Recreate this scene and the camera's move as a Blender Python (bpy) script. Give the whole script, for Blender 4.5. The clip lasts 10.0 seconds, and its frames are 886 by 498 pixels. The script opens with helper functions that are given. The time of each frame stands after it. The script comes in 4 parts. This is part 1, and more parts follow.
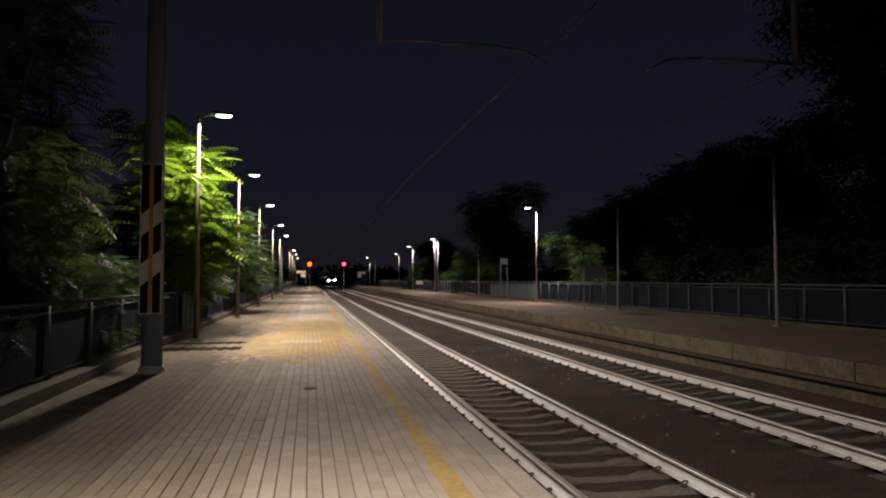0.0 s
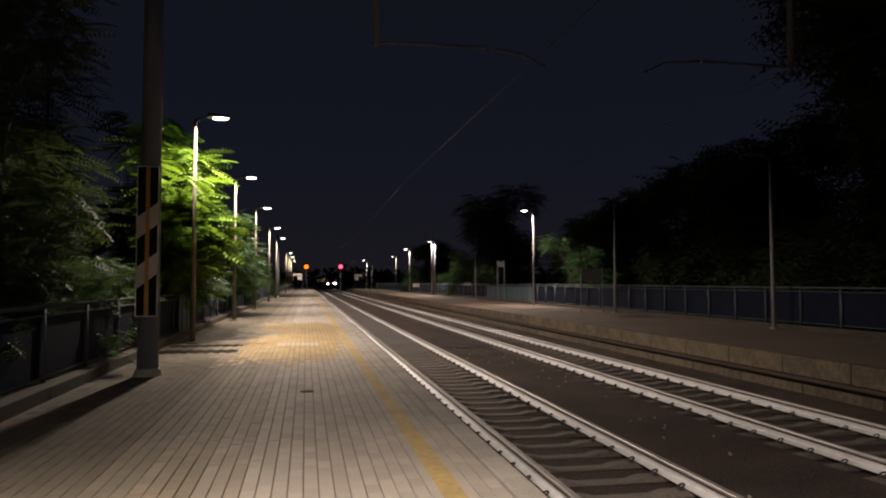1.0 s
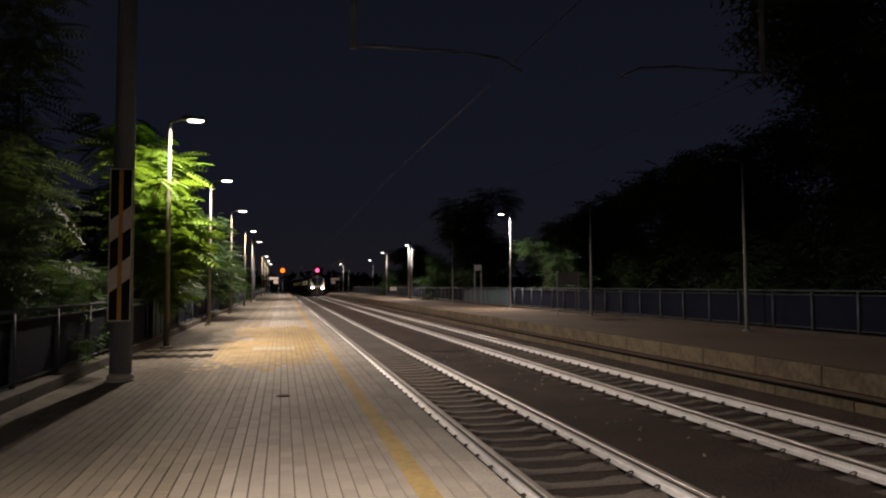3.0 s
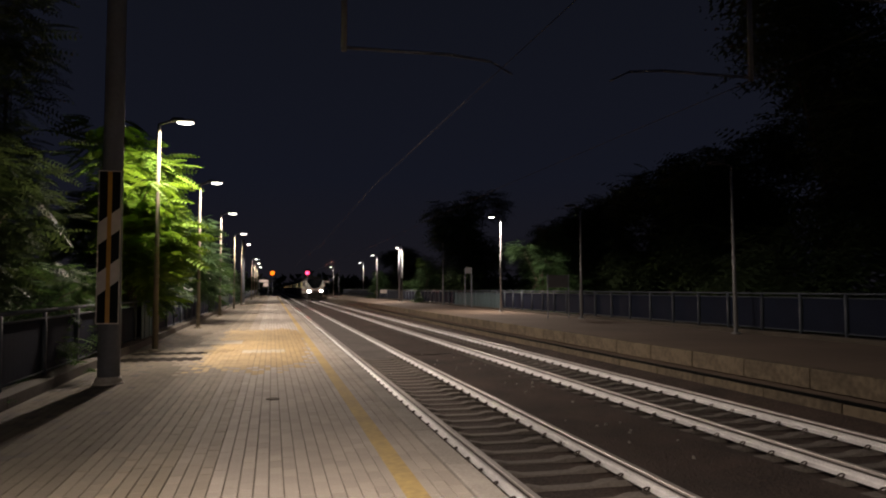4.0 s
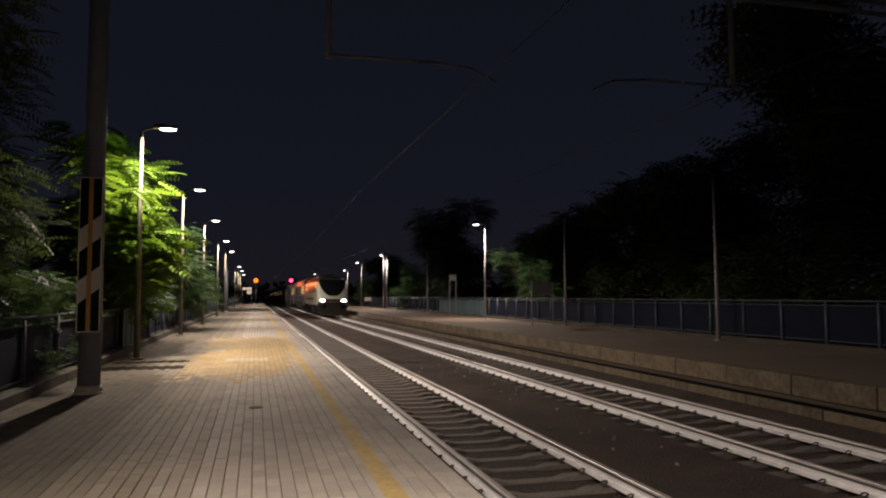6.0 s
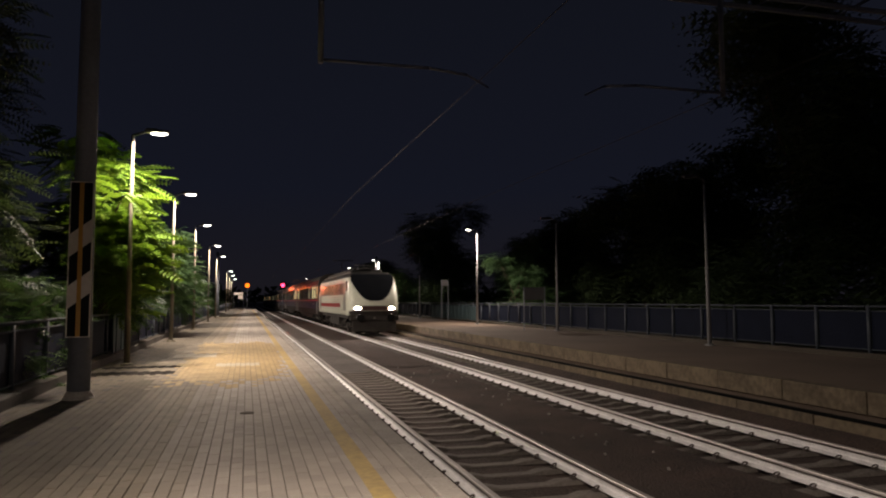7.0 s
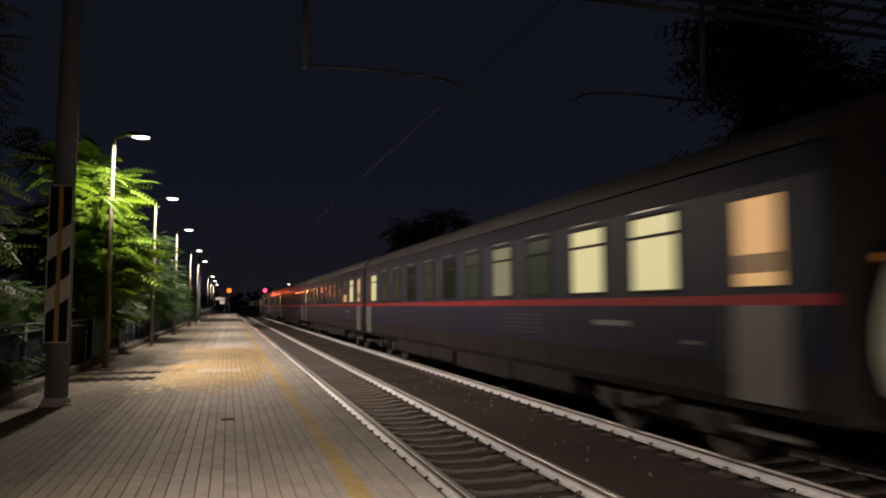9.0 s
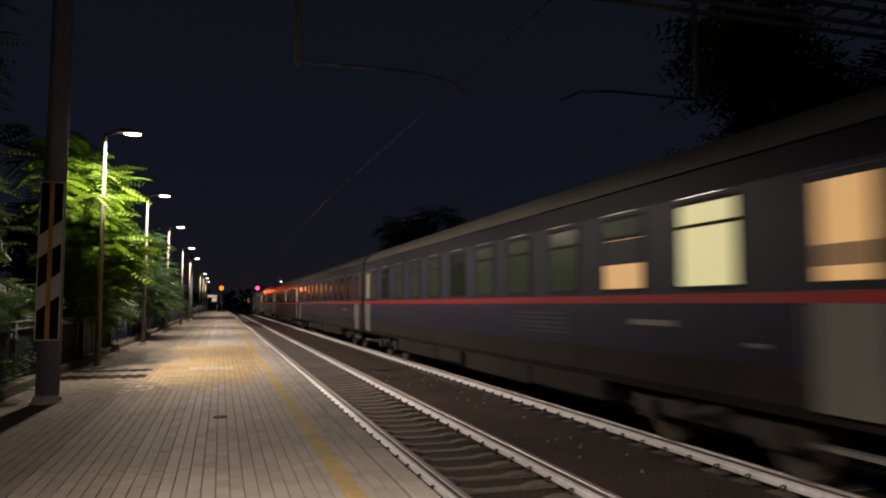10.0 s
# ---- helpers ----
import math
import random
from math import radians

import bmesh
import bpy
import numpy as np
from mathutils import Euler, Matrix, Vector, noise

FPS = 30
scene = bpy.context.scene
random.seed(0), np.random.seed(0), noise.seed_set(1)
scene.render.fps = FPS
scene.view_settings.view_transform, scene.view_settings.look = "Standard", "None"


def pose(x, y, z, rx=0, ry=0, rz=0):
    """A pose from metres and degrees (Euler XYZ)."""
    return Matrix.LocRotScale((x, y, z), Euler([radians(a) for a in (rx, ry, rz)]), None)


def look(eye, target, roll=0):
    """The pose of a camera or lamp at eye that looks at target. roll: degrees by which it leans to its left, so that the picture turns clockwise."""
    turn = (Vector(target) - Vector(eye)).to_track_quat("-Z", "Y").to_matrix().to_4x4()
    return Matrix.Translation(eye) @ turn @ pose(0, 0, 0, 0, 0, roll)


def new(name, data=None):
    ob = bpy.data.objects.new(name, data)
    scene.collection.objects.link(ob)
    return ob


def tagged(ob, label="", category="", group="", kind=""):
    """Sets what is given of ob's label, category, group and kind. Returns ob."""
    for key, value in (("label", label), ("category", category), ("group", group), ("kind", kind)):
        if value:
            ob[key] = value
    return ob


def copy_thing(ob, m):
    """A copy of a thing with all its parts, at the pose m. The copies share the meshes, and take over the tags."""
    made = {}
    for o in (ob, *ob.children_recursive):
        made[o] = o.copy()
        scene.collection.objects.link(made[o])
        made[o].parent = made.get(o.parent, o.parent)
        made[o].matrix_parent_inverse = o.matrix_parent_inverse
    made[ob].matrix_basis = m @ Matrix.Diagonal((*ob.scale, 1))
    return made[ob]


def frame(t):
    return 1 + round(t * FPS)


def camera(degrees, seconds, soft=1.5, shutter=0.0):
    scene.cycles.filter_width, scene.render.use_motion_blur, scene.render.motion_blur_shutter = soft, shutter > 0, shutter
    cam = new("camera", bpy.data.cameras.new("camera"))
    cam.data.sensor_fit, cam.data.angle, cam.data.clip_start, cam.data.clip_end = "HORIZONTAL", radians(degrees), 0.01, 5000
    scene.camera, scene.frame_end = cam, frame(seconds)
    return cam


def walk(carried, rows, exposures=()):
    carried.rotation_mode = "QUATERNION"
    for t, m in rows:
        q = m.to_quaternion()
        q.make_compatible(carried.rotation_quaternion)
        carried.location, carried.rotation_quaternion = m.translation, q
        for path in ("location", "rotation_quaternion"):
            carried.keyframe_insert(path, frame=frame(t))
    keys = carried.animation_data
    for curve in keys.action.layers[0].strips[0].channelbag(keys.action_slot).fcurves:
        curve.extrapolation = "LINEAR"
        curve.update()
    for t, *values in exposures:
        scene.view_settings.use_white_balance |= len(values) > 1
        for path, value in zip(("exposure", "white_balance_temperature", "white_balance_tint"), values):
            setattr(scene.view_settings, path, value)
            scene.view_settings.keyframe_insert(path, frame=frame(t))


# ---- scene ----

# ---------------------------------------------------------------- camera
EYE = 1.467          # lens above the platform paving (z = 0)
cam = camera(62.77, 10.0, soft=2.0, shutter=0.45)
LOOKS = ((0.0, -10.45, 2.41, 0.0), (0.5, -10.45, 2.54, 0.0), (1.0, -10.70, 2.62, 0.0), (1.5, -11.09, 2.68, -0.05),
         (2.0, -11.54, 2.74, -0.05), (2.5, -12.04, 2.81, -0.09), (4.0, -13.26, 3.11, -0.08), (4.5, -13.56, 3.25, -0.09),
         (5.0, -13.85, 3.40, -0.11), (5.5, -14.17, 3.54, -0.13), (7.0, -15.11, 4.08, -0.13), (7.5, -15.44, 4.31, -0.11),
         (8.0, -15.78, 4.46, -0.10), (8.5, -16.11, 4.52, -0.08), (9.0, -16.43, 4.52, -0.01), (9.5, -16.76, 4.41, -0.02),
         (10.0, -16.99, 4.34, 0.02))
walk(cam, [(t, pose(0, 0, EYE, 90 + p, 0, y) @ pose(0, 0, 0, 0, 0, r)) for t, y, p, r in LOOKS],
     exposures=((0.0, 0.18), (8.0, 0.18), (8.6, 0.08), (10.0, 0.05)))

# ---------------------------------------------------------------- plan, in metres
RAIL = -0.55                  # top of the rails
TRACK_A, TRACK_B = 3.28, 7.25  # centre lines
GAUGE = 1.507                 # between rail centres
EDGE_A, EDGE_B = 1.650, 9.52  # platform edges
KERB_A, FENCE_A, FENCE_B = -3.15, -3.38, 15.2
FRONT0, SPEED = 237.8, 27.95   # where the train's nose is at 0 s, and its speed

# ---------------------------------------------------------------- night sky and lamps
world = bpy.data.worlds.new("night")
scene.world = world
world.use_nodes = True
wn, wl = world.node_tree.nodes, world.node_tree.links
wn.clear()
w_out, w_bg = wn.new("ShaderNodeOutputWorld"), wn.new("ShaderNodeBackground")
w_tc, w_sep, w_ramp = wn.new("ShaderNodeTexCoord"), wn.new("ShaderNodeSeparateXYZ"), wn.new("ShaderNodeValToRGB")
wl.new(w_tc.outputs["Generated"], w_sep.inputs[0])
wl.new(w_sep.outputs["Z"], w_ramp.inputs[0])
wl.new(w_ramp.outputs[0], w_bg.inputs[0])
wl.new(w_bg.outputs[0], w_out.inputs[0])
w_ramp.color_ramp.elements[0].position, w_ramp.color_ramp.elements[0].color = 0.0, (0.0088, 0.0078, 0.0104, 1)
w_ramp.color_ramp.elements[1].position, w_ramp.color_ramp.elements[1].color = 0.5, (0.0046, 0.0053, 0.0086, 1)
e = w_ramp.color_ramp.elements.new(0.15)
e.color = (0.0059, 0.0067, 0.0122, 1)
w_bg.inputs[1].default_value = 1.0

LAMP_WATTS = 2200.0
LAMP_COLOUR = (1.0, 0.832, 0.702)


def downlight(x, y, z, watts, toward=1, cone=167, lean=6):
    """The light of one street lamp, leaning a little out over the platform."""
    d = bpy.data.lights.new("lamp_light", "SPOT")
    d.spot_size, d.spot_blend, d.shadow_soft_size, d.energy, d.color = radians(cone), 0.22 if cone > 150 else 0.8, 0.12, watts, LAMP_COLOUR
    ob = new("lamp_light", d)
    ob.matrix_world = pose(x, y, z, 0, -lean * toward, 0)
    return ob


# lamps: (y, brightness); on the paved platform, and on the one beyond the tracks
# first two are unseen, added to light the foreground and the train's nose
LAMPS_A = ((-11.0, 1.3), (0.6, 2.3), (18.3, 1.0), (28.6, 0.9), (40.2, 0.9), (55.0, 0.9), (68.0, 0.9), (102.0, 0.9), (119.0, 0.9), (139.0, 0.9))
LAMPS_B = ((43.6, 1.2, 14.0), (79.0, 1.8, 14.0), (98.0, 0.8, 13.9), (150.0, 0.8, 12.3), (127.0, 0.6, 15.6))
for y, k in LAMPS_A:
    # the unseen lamp at 0.6 has a narrow cone, which dims both sides
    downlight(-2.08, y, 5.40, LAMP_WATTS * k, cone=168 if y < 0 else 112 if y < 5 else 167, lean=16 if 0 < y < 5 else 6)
for y, k, x in LAMPS_B:
    downlight(x - 0.60, y, 5.88, LAMP_WATTS * k, -1)


def signal_light(x, y, z, colour, watts):
    d = bpy.data.lights.new("signal_light", "SPOT")
    d.energy, d.color, d.spot_size, d.spot_blend, d.shadow_soft_size = watts, colour, radians(34), 0.9, 0.12
    new("signal_light", d).matrix_world = look((x, y, z), (x + 0.6, y - 10, z + 0.9))


# ---------------------------------------------------------------- materials
def material(name, colour, rough=0.7, metal=0.0, vary=0.25, grain=40.0, stain=1.2, bump=0.15, depth=0.004, each=0.0, second=None, coat=0.0, shine=0.5):
    """A painted, stony or metal surface with grain, larger stains and fine relief; each: how far single pieces differ."""
    m = bpy.data.materials.new(name)
    m.use_nodes = True
    n, l = m.node_tree.nodes, m.node_tree.links
    b = n["Principled BSDF"]
    b.inputs["Roughness"].default_value, b.inputs["Metallic"].default_value = rough, metal
    b.inputs["Coat Weight"].default_value, b.inputs["Specular IOR Level"].default_value = coat, shine
    tc = n.new("ShaderNodeTexCoord")
    fine, wide = n.new("ShaderNodeTexNoise"), n.new("ShaderNodeTexNoise")
    fine.inputs["Scale"].default_value, wide.inputs["Scale"].default_value = grain, stain
    fine.inputs["Detail"].default_value, wide.inputs["Detail"].default_value = 3, 5
    for t in (fine, wide):
        l.new(tc.outputs["Object"], t.inputs["Vector"])
    mixf = n.new("ShaderNodeMath")
    mixf.operation = "ADD"
    l.new(fine.outputs[0], mixf.inputs[0])
    l.new(wide.outputs[0], mixf.inputs[1])
    last = mixf
    if each:
        info, mul, add = n.new("ShaderNodeObjectInfo"), n.new("ShaderNodeMath"), n.new("ShaderNodeMath")
        geo, sm = n.new("ShaderNodeNewGeometry"), n.new("ShaderNodeMath")
        sm.operation, mul.operation, add.operation = "ADD", "MULTIPLY_ADD", "ADD"
        l.new(info.outputs["Random"], sm.inputs[0])
        l.new(geo.outputs["Random Per Island"], sm.inputs[1])
        l.new(sm.outputs[0], mul.inputs[0])
        mul.inputs[1].default_value, mul.inputs[2].default_value = each, -each
        l.new(mixf.outputs[0], add.inputs[0])
        l.new(mul.outputs[0], add.inputs[1])
        last = add
    rng = n.new("ShaderNodeMapRange")
    rng.inputs[1].default_value, rng.inputs[2].default_value = 0.6, 1.4
    l.new(last.outputs[0], rng.inputs[0])
    ramp = n.new("ShaderNodeMix")
    ramp.data_type = "RGBA"
    lo = [c * (1 - vary) for c in (second or colour)]
    hi = [min(1, c * (1 + vary)) for c in colour]
    ramp.inputs["A"].default_value, ramp.inputs["B"].default_value = (*lo, 1), (*hi, 1)
    l.new(rng.outputs[0], ramp.inputs["Factor"])
    l.new(ramp.outputs["Result"], b.inputs["Base Color"])
    if bump:
        bp = n.new("ShaderNodeBump")
        bp.inputs["Strength"].default_value, bp.inputs["Distance"].default_value = bump, depth
        l.new(fine.outputs[0], bp.inputs["Height"])
        l.new(bp.outputs[0], b.inputs["Normal"])
    return m


def glow(name, colour, strength, rough=0.5):
    m = bpy.data.materials.new(name)
    m.use_nodes = True
    b = m.node_tree.nodes["Principled BSDF"]
    b.inputs["Base Color"].default_value = (*[0.06 * c for c in colour], 1)
    b.inputs["Emission Color"].default_value = (*colour, 1)
    b.inputs["Emission Strength"].default_value = strength
    b.inputs["Roughness"].default_value = rough
    return m


def leafy(name, colour):
    m = material(name, colour, 0.55, vary=0.45, grain=9, stain=0.7, bump=0, each=0.35, shine=0.12)
    b = m.node_tree.nodes["Principled BSDF"]
    n, l = m.node_tree.nodes, m.node_tree.links
    tr, mx = n.new("ShaderNodeBsdfTranslucent"), n.new("ShaderNodeMixShader")
    tr.inputs[0].default_value = (colour[0] * 1.5, colour[1] * 1.5, colour[2] * 0.8, 1)
    mx.inputs[0].default_value = 0.3
    l.new(b.outputs[0], mx.inputs[1])
    l.new(tr.outputs[0], mx.inputs[2])
    l.new(mx.outputs[0], n["Material Output"].inputs[0])
    return m


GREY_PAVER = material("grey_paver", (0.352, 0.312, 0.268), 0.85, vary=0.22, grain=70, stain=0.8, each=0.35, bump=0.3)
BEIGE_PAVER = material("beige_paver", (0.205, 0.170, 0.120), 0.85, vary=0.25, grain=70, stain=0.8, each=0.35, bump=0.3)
# this and the next are steps between the grey, beige and dull tones
GREY_BEIGE_PAVER = material("grey_beige_paver", (0.270, 0.232, 0.184), 0.85, vary=0.24, grain=70, stain=0.8, each=0.35, bump=0.3)
BEIGE_DULL_PAVER = material("beige_dull_paver", (0.168, 0.141, 0.102), 0.88, vary=0.28, grain=70, stain=0.8, each=0.3, bump=0.3)
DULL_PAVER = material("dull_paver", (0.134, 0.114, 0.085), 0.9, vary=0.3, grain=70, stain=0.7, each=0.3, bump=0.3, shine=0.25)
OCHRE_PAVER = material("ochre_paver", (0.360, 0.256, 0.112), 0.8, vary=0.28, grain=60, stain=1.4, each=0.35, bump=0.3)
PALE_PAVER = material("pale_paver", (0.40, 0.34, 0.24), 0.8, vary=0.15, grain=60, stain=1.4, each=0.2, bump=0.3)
YELLOW_LINE = material("worn_yellow_paint", (0.45, 0.325, 0.105), 0.75, vary=0.22, grain=14, stain=1.3, each=0.3, second=(0.37, 0.27, 0.12))
JOINT = material("joint_dirt", (0.14, 0.117, 0.093), 0.95, vary=0.4)
KERB = material("dirty_kerb_concrete", (0.060, 0.049, 0.037), 0.9, vary=0.45, grain=18, stain=1.0, bump=0.4)
SHADOW_PAVER = material("shadow_band_paver", (0.022, 0.018, 0.015), 0.95, vary=0.3, grain=40, stain=1.2, each=0.3, bump=0.3, shine=0.05)
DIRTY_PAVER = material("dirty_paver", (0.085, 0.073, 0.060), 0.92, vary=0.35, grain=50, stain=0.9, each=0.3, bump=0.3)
COPING = material("coping_concrete", (0.335, 0.305, 0.270), 0.85, vary=0.3, grain=30, stain=1.5, bump=0.4)
DIRT = material("dark_dirt", (0.035, 0.03, 0.024), 0.95, vary=0.5, grain=14, stain=0.6, bump=0.6, depth=0.03)
ASPHALT = material("dusty_asphalt", (0.150, 0.107, 0.077), 0.9, vary=0.35, grain=45, stain=0.35, bump=0.4)
WALL = material("stained_concrete_wall", (0.112, 0.086, 0.056), 0.9, vary=0.6, grain=9, stain=2.2, bump=0.6, depth=0.01, each=0.3)
BALLAST = material("rusty_ballast", (0.057, 0.037, 0.029), 0.95, vary=0.75, grain=26, stain=0.9, bump=1.0, depth=0.05)
DUSTY_BALLAST = material("grey_dusty_ballast", (0.12, 0.105, 0.095), 0.95, vary=0.4, grain=30, stain=1.0, bump=0.8, depth=0.03)
SLEEPER = material("dirty_concrete_sleeper", (0.190, 0.166, 0.144), 0.9, vary=0.4, grain=22, stain=2.0, bump=0.4, each=0.3)
RAIL_PAINT = material("whitewashed_rail_side", (0.84, 0.82, 0.82), 0.65, vary=0.16, grain=25, stain=3.0, bump=0.2)
RAIL_HEAD = material("worn_rail_head", (0.50, 0.46, 0.43), 0.5, 0.5, vary=0.25, grain=30, stain=3.0, bump=0.05)
WIRE = material("worn_copper_wire", (0.10, 0.08, 0.065), 0.45, 1.0, vary=0.2, bump=0.0)
RUST_AND_SHADE = material("rust_and_rail_shade", (0.085, 0.070, 0.062), 0.8, 0.3, vary=0.4)
GALV = material("galvanised_steel", (0.34, 0.325, 0.30), 0.55, 0.45, vary=0.2, grain=20, stain=2.0, bump=0.1)
COOL_POLE = material("pale_galvanised_pole", (0.27, 0.27, 0.275), 0.65, vary=0.2, grain=18, stain=1.6, bump=0.1, shine=0.25)
LAMP_POLE = material("dull_zinc_pole", (0.150, 0.132, 0.098), 0.7, vary=0.25, grain=18, stain=1.6, bump=0.1, shine=0.2)
MAST = material("grey_painted_mast", (0.138, 0.147, 0.172), 0.7, 0.0, vary=0.2, grain=15, stain=1.2)
FENCE_PAINT = material("blue_grey_fence_paint", (0.060, 0.072, 0.092), 0.6, 0.1, vary=0.3, grain=20, stain=1.5)
FENCE_PANEL = material("dark_blue_sheet", (0.0110, 0.0140, 0.026), 0.8, shine=0.05, vary=0.3, grain=18, stain=1.0)
PALE_SHEET = material("weathered_blue_sheet", (0.070, 0.108, 0.120), 0.75, shine=0.1, vary=0.35, grain=14, stain=1.6, each=0.3)
BLACK = material("black_paint", (0.009, 0.009, 0.009), 0.6, vary=0.3, shine=0.1)
SIGN_WHITE = material("sign_white", (0.62, 0.56, 0.50), 0.45, vary=0.1, grain=12, stain=2)
SIGN_YELLOW = material("sign_yellow", (0.50, 0.25, 0.03), 0.45, vary=0.15, grain=12, stain=2)
SIGN_GREY = material("sign_grey_back", (0.085, 0.082, 0.085), 0.6, vary=0.2)
# three leaf tones: how much lamplight reaches each tree is put into the colour
LEAF_LIT = leafy("ailanthus_leaf", (0.085, 0.145, 0.020))
LEAF_SHADED = leafy("shaded_ailanthus_leaf", (0.060, 0.108, 0.050))
LEAF_UNLIT = leafy("unlit_leaf", (0.050, 0.074, 0.036))
BARK = material("bark", (0.09, 0.07, 0.05), 0.9, vary=0.4, grain=20, stain=3, bump=0.8, depth=0.02)
LED = glow("led_panel", (1.0, 0.93, 0.82), 14)
RED_LENS = glow("red_lens", (1.0, 0.05, 0.14), 4.5)
AMBER_LENS = glow("amber_lens", (1.0, 0.17, 0.008), 2.4)


# ---------------------------------------------------------------- shapes
def box(bm, x0, y0, z0, x1, y1, z1, mat=0, bevel=0.0):
    v = [bm.verts.new((x, y, z)) for z in (z0, z1) for y in (y0, y1) for x in (x0, x1)]
    fs = [bm.faces.new([v[i] for i in q]) for q in ((0, 2, 3, 1), (4, 5, 7, 6), (0, 1, 5, 4), (2, 6, 7, 3), (0, 4, 6, 2), (1, 3, 7, 5))]
    for f in fs:
        f.material_index = mat
    if bevel:
        es = {e for f in fs for e in f.edges}
        bmesh.ops.bevel(bm, geom=list(es), offset=bevel, segments=2, profile=0.5, affect="EDGES")
    return fs


def tube(bm, a, b, r0, r1=None, seg=10, mat=0):
    a, b = Vector(a), Vector(b)
    r1 = r0 if r1 is None else r1
    q = (b - a).to_track_quat("Z", "Y")
    rings = []
    for p, r in ((a, r0), (b, r1)):
        rings.append([bm.verts.new(p + q @ Vector((math.cos(k * math.tau / seg) * r, math.sin(k * math.tau / seg) * r, 0))) for k in range(seg)])
    for k in range(seg):
        f = bm.faces.new((rings[0][k], rings[0][(k + 1) % seg], rings[1][(k + 1) % seg], rings[1][k]))
        f.smooth, f.material_index = True, mat
    bm.faces.new(rings[0][::-1]).material_index = mat
    bm.faces.new(rings[1]).material_index = mat


def mesh_of(name, bm, mats):
    bmesh.ops.recalc_face_normals(bm, faces=bm.faces)
    me = bpy.data.meshes.new(name)
    bm.to_mesh(me)
    bm.free()
    for m in mats if isinstance(mats, (list, tuple)) else [mats]:
        me.materials.append(m)
    return me


def part(name, bm, mats, parent, label="", at=None):
    ob = new(name, mesh_of(name, bm, mats) if isinstance(bm, bmesh.types.BMesh) else bm)
    ob.parent = parent
    if at:
        ob.matrix_basis = at
    return tagged(ob, label)


def thing(name, label, category, group="", kind="", at=None):
    ob = new(name)
    if at:
        ob.matrix_basis = at
    return tagged(ob, label, category, group, kind)


def solid(name, bm, mats, label, category, kind="structure"):
    return tagged(new(name, mesh_of(name, bm, mats)), label, category, "", kind)


def raw_mesh(name, verts, faces, mats, idx=None, smooth=False):
    me = bpy.data.meshes.new(name)
    me.from_pydata(verts, [], faces)
    for m in mats:
        me.materials.append(m)
    if idx is not None:
        me.polygons.foreach_set("material_index", idx)
    if smooth:
        me.polygons.foreach_set("use_smooth", [True] * len(me.polygons))
    me.update()
    return me


# ---------------------------------------------------------------- ground, track beds, platforms
def rolling(name, x0, x1, y0, y1, step, z, lift, mats, label, category, kind="structure", shape=None):
    nx, ny = max(2, int((x1 - x0) / step)), max(2, int((y1 - y0) / step))
    vs, fs = [], []
    for j in range(ny + 1):
        for i in range(nx + 1):
            x, y = x0 + (x1 - x0) * i / nx, y0 + (y1 - y0) * j / ny
            h = z + lift * (noise.noise((x * 4.1, y * 4.1, 3)) + 0.6 * noise.noise((x * 11, y * 11, 7)))
            vs.append((x, y, h + (shape(x, y) if shape else 0)))
    for j in range(ny):
        for i in range(nx):
            k = j * (nx + 1) + i
            fs.append((k, k + 1, k + nx + 2, k + nx + 1))
    return tagged(new(name, raw_mesh(name, vs, fs, mats, None, True)), label, category, "", kind)


bm = bmesh.new()
bmesh.ops.create_grid(bm, x_segments=40, y_segments=40, size=1500)
for v in bm.verts:
    v.co.z = -1.25
solid("ground", bm, DIRT, "dark bare earth around the station at night", "ground")


def bed(x, y):
    """The ballast: low against the sleepers' tops, a trough between the tracks."""
    d = min(abs(x - TRACK_A), abs(x - TRACK_B))
    return 0.06 * min(1.0, max(0.0, (d - 0.93) / 0.16)) - 0.08 * max(0.0, d - 1.35) + 0.20 * min(1.0, max(0.0, (x - 8.25) / 0.5))


rolling("ballast", 1.5, 9.0, -6, 24, 0.07, RAIL - 0.230, 0.0045, [BALLAST], "dark rusty ballast stones between and around the rails", "ballast", "structure", bed)
rolling("ballast", 1.5, 9.0, 24, 330, 0.5, RAIL - 0.205, 0.02, [BALLAST], "dark rusty ballast stones between and around the rails", "ballast", "structure", bed)
rolling("track_infill", TRACK_A - 0.64, TRACK_A + 0.64, 22.5, 190, 0.32, RAIL - 0.13, 0.012, [DUSTY_BALLAST], "grey dusty ballast filling the track between the rails", "ballast", "structure", lambda x, y: -0.11 * max(0.0, 1 - (y - 22.5) / 2.5))
bm = bmesh.new()
box(bm, 1.5, -60, -1.2, 9.0, -6, RAIL - 0.2)
solid("ballast", bm, BALLAST, "dark rusty ballast stones between and around the rails", "ballast")

END_A, END_B = 188.0, 175.0
bm = bmesh.new()
box(bm, KERB_A - 0.4, -40, -1.24, 1.416, END_A, -0.012)
platform_a = solid("platform", bm, JOINT, "station platform paved with worn grey and beige blocks", "platform")

# right platform: a lower wall, a dark recess with a cable, then upright coping blocks under the asphalt
bm = bmesh.new()
box(bm, EDGE_B + 0.28, -40, -1.24, FENCE_B + 0.5, END_B, 0.0)
box(bm, 9.10, -40, -1.24, EDGE_B + 0.27, END_B, -0.385)
platform_b = solid("platform", bm, ASPHALT, "opposite platform of dusty brown asphalt behind pale coping blocks", "platform")


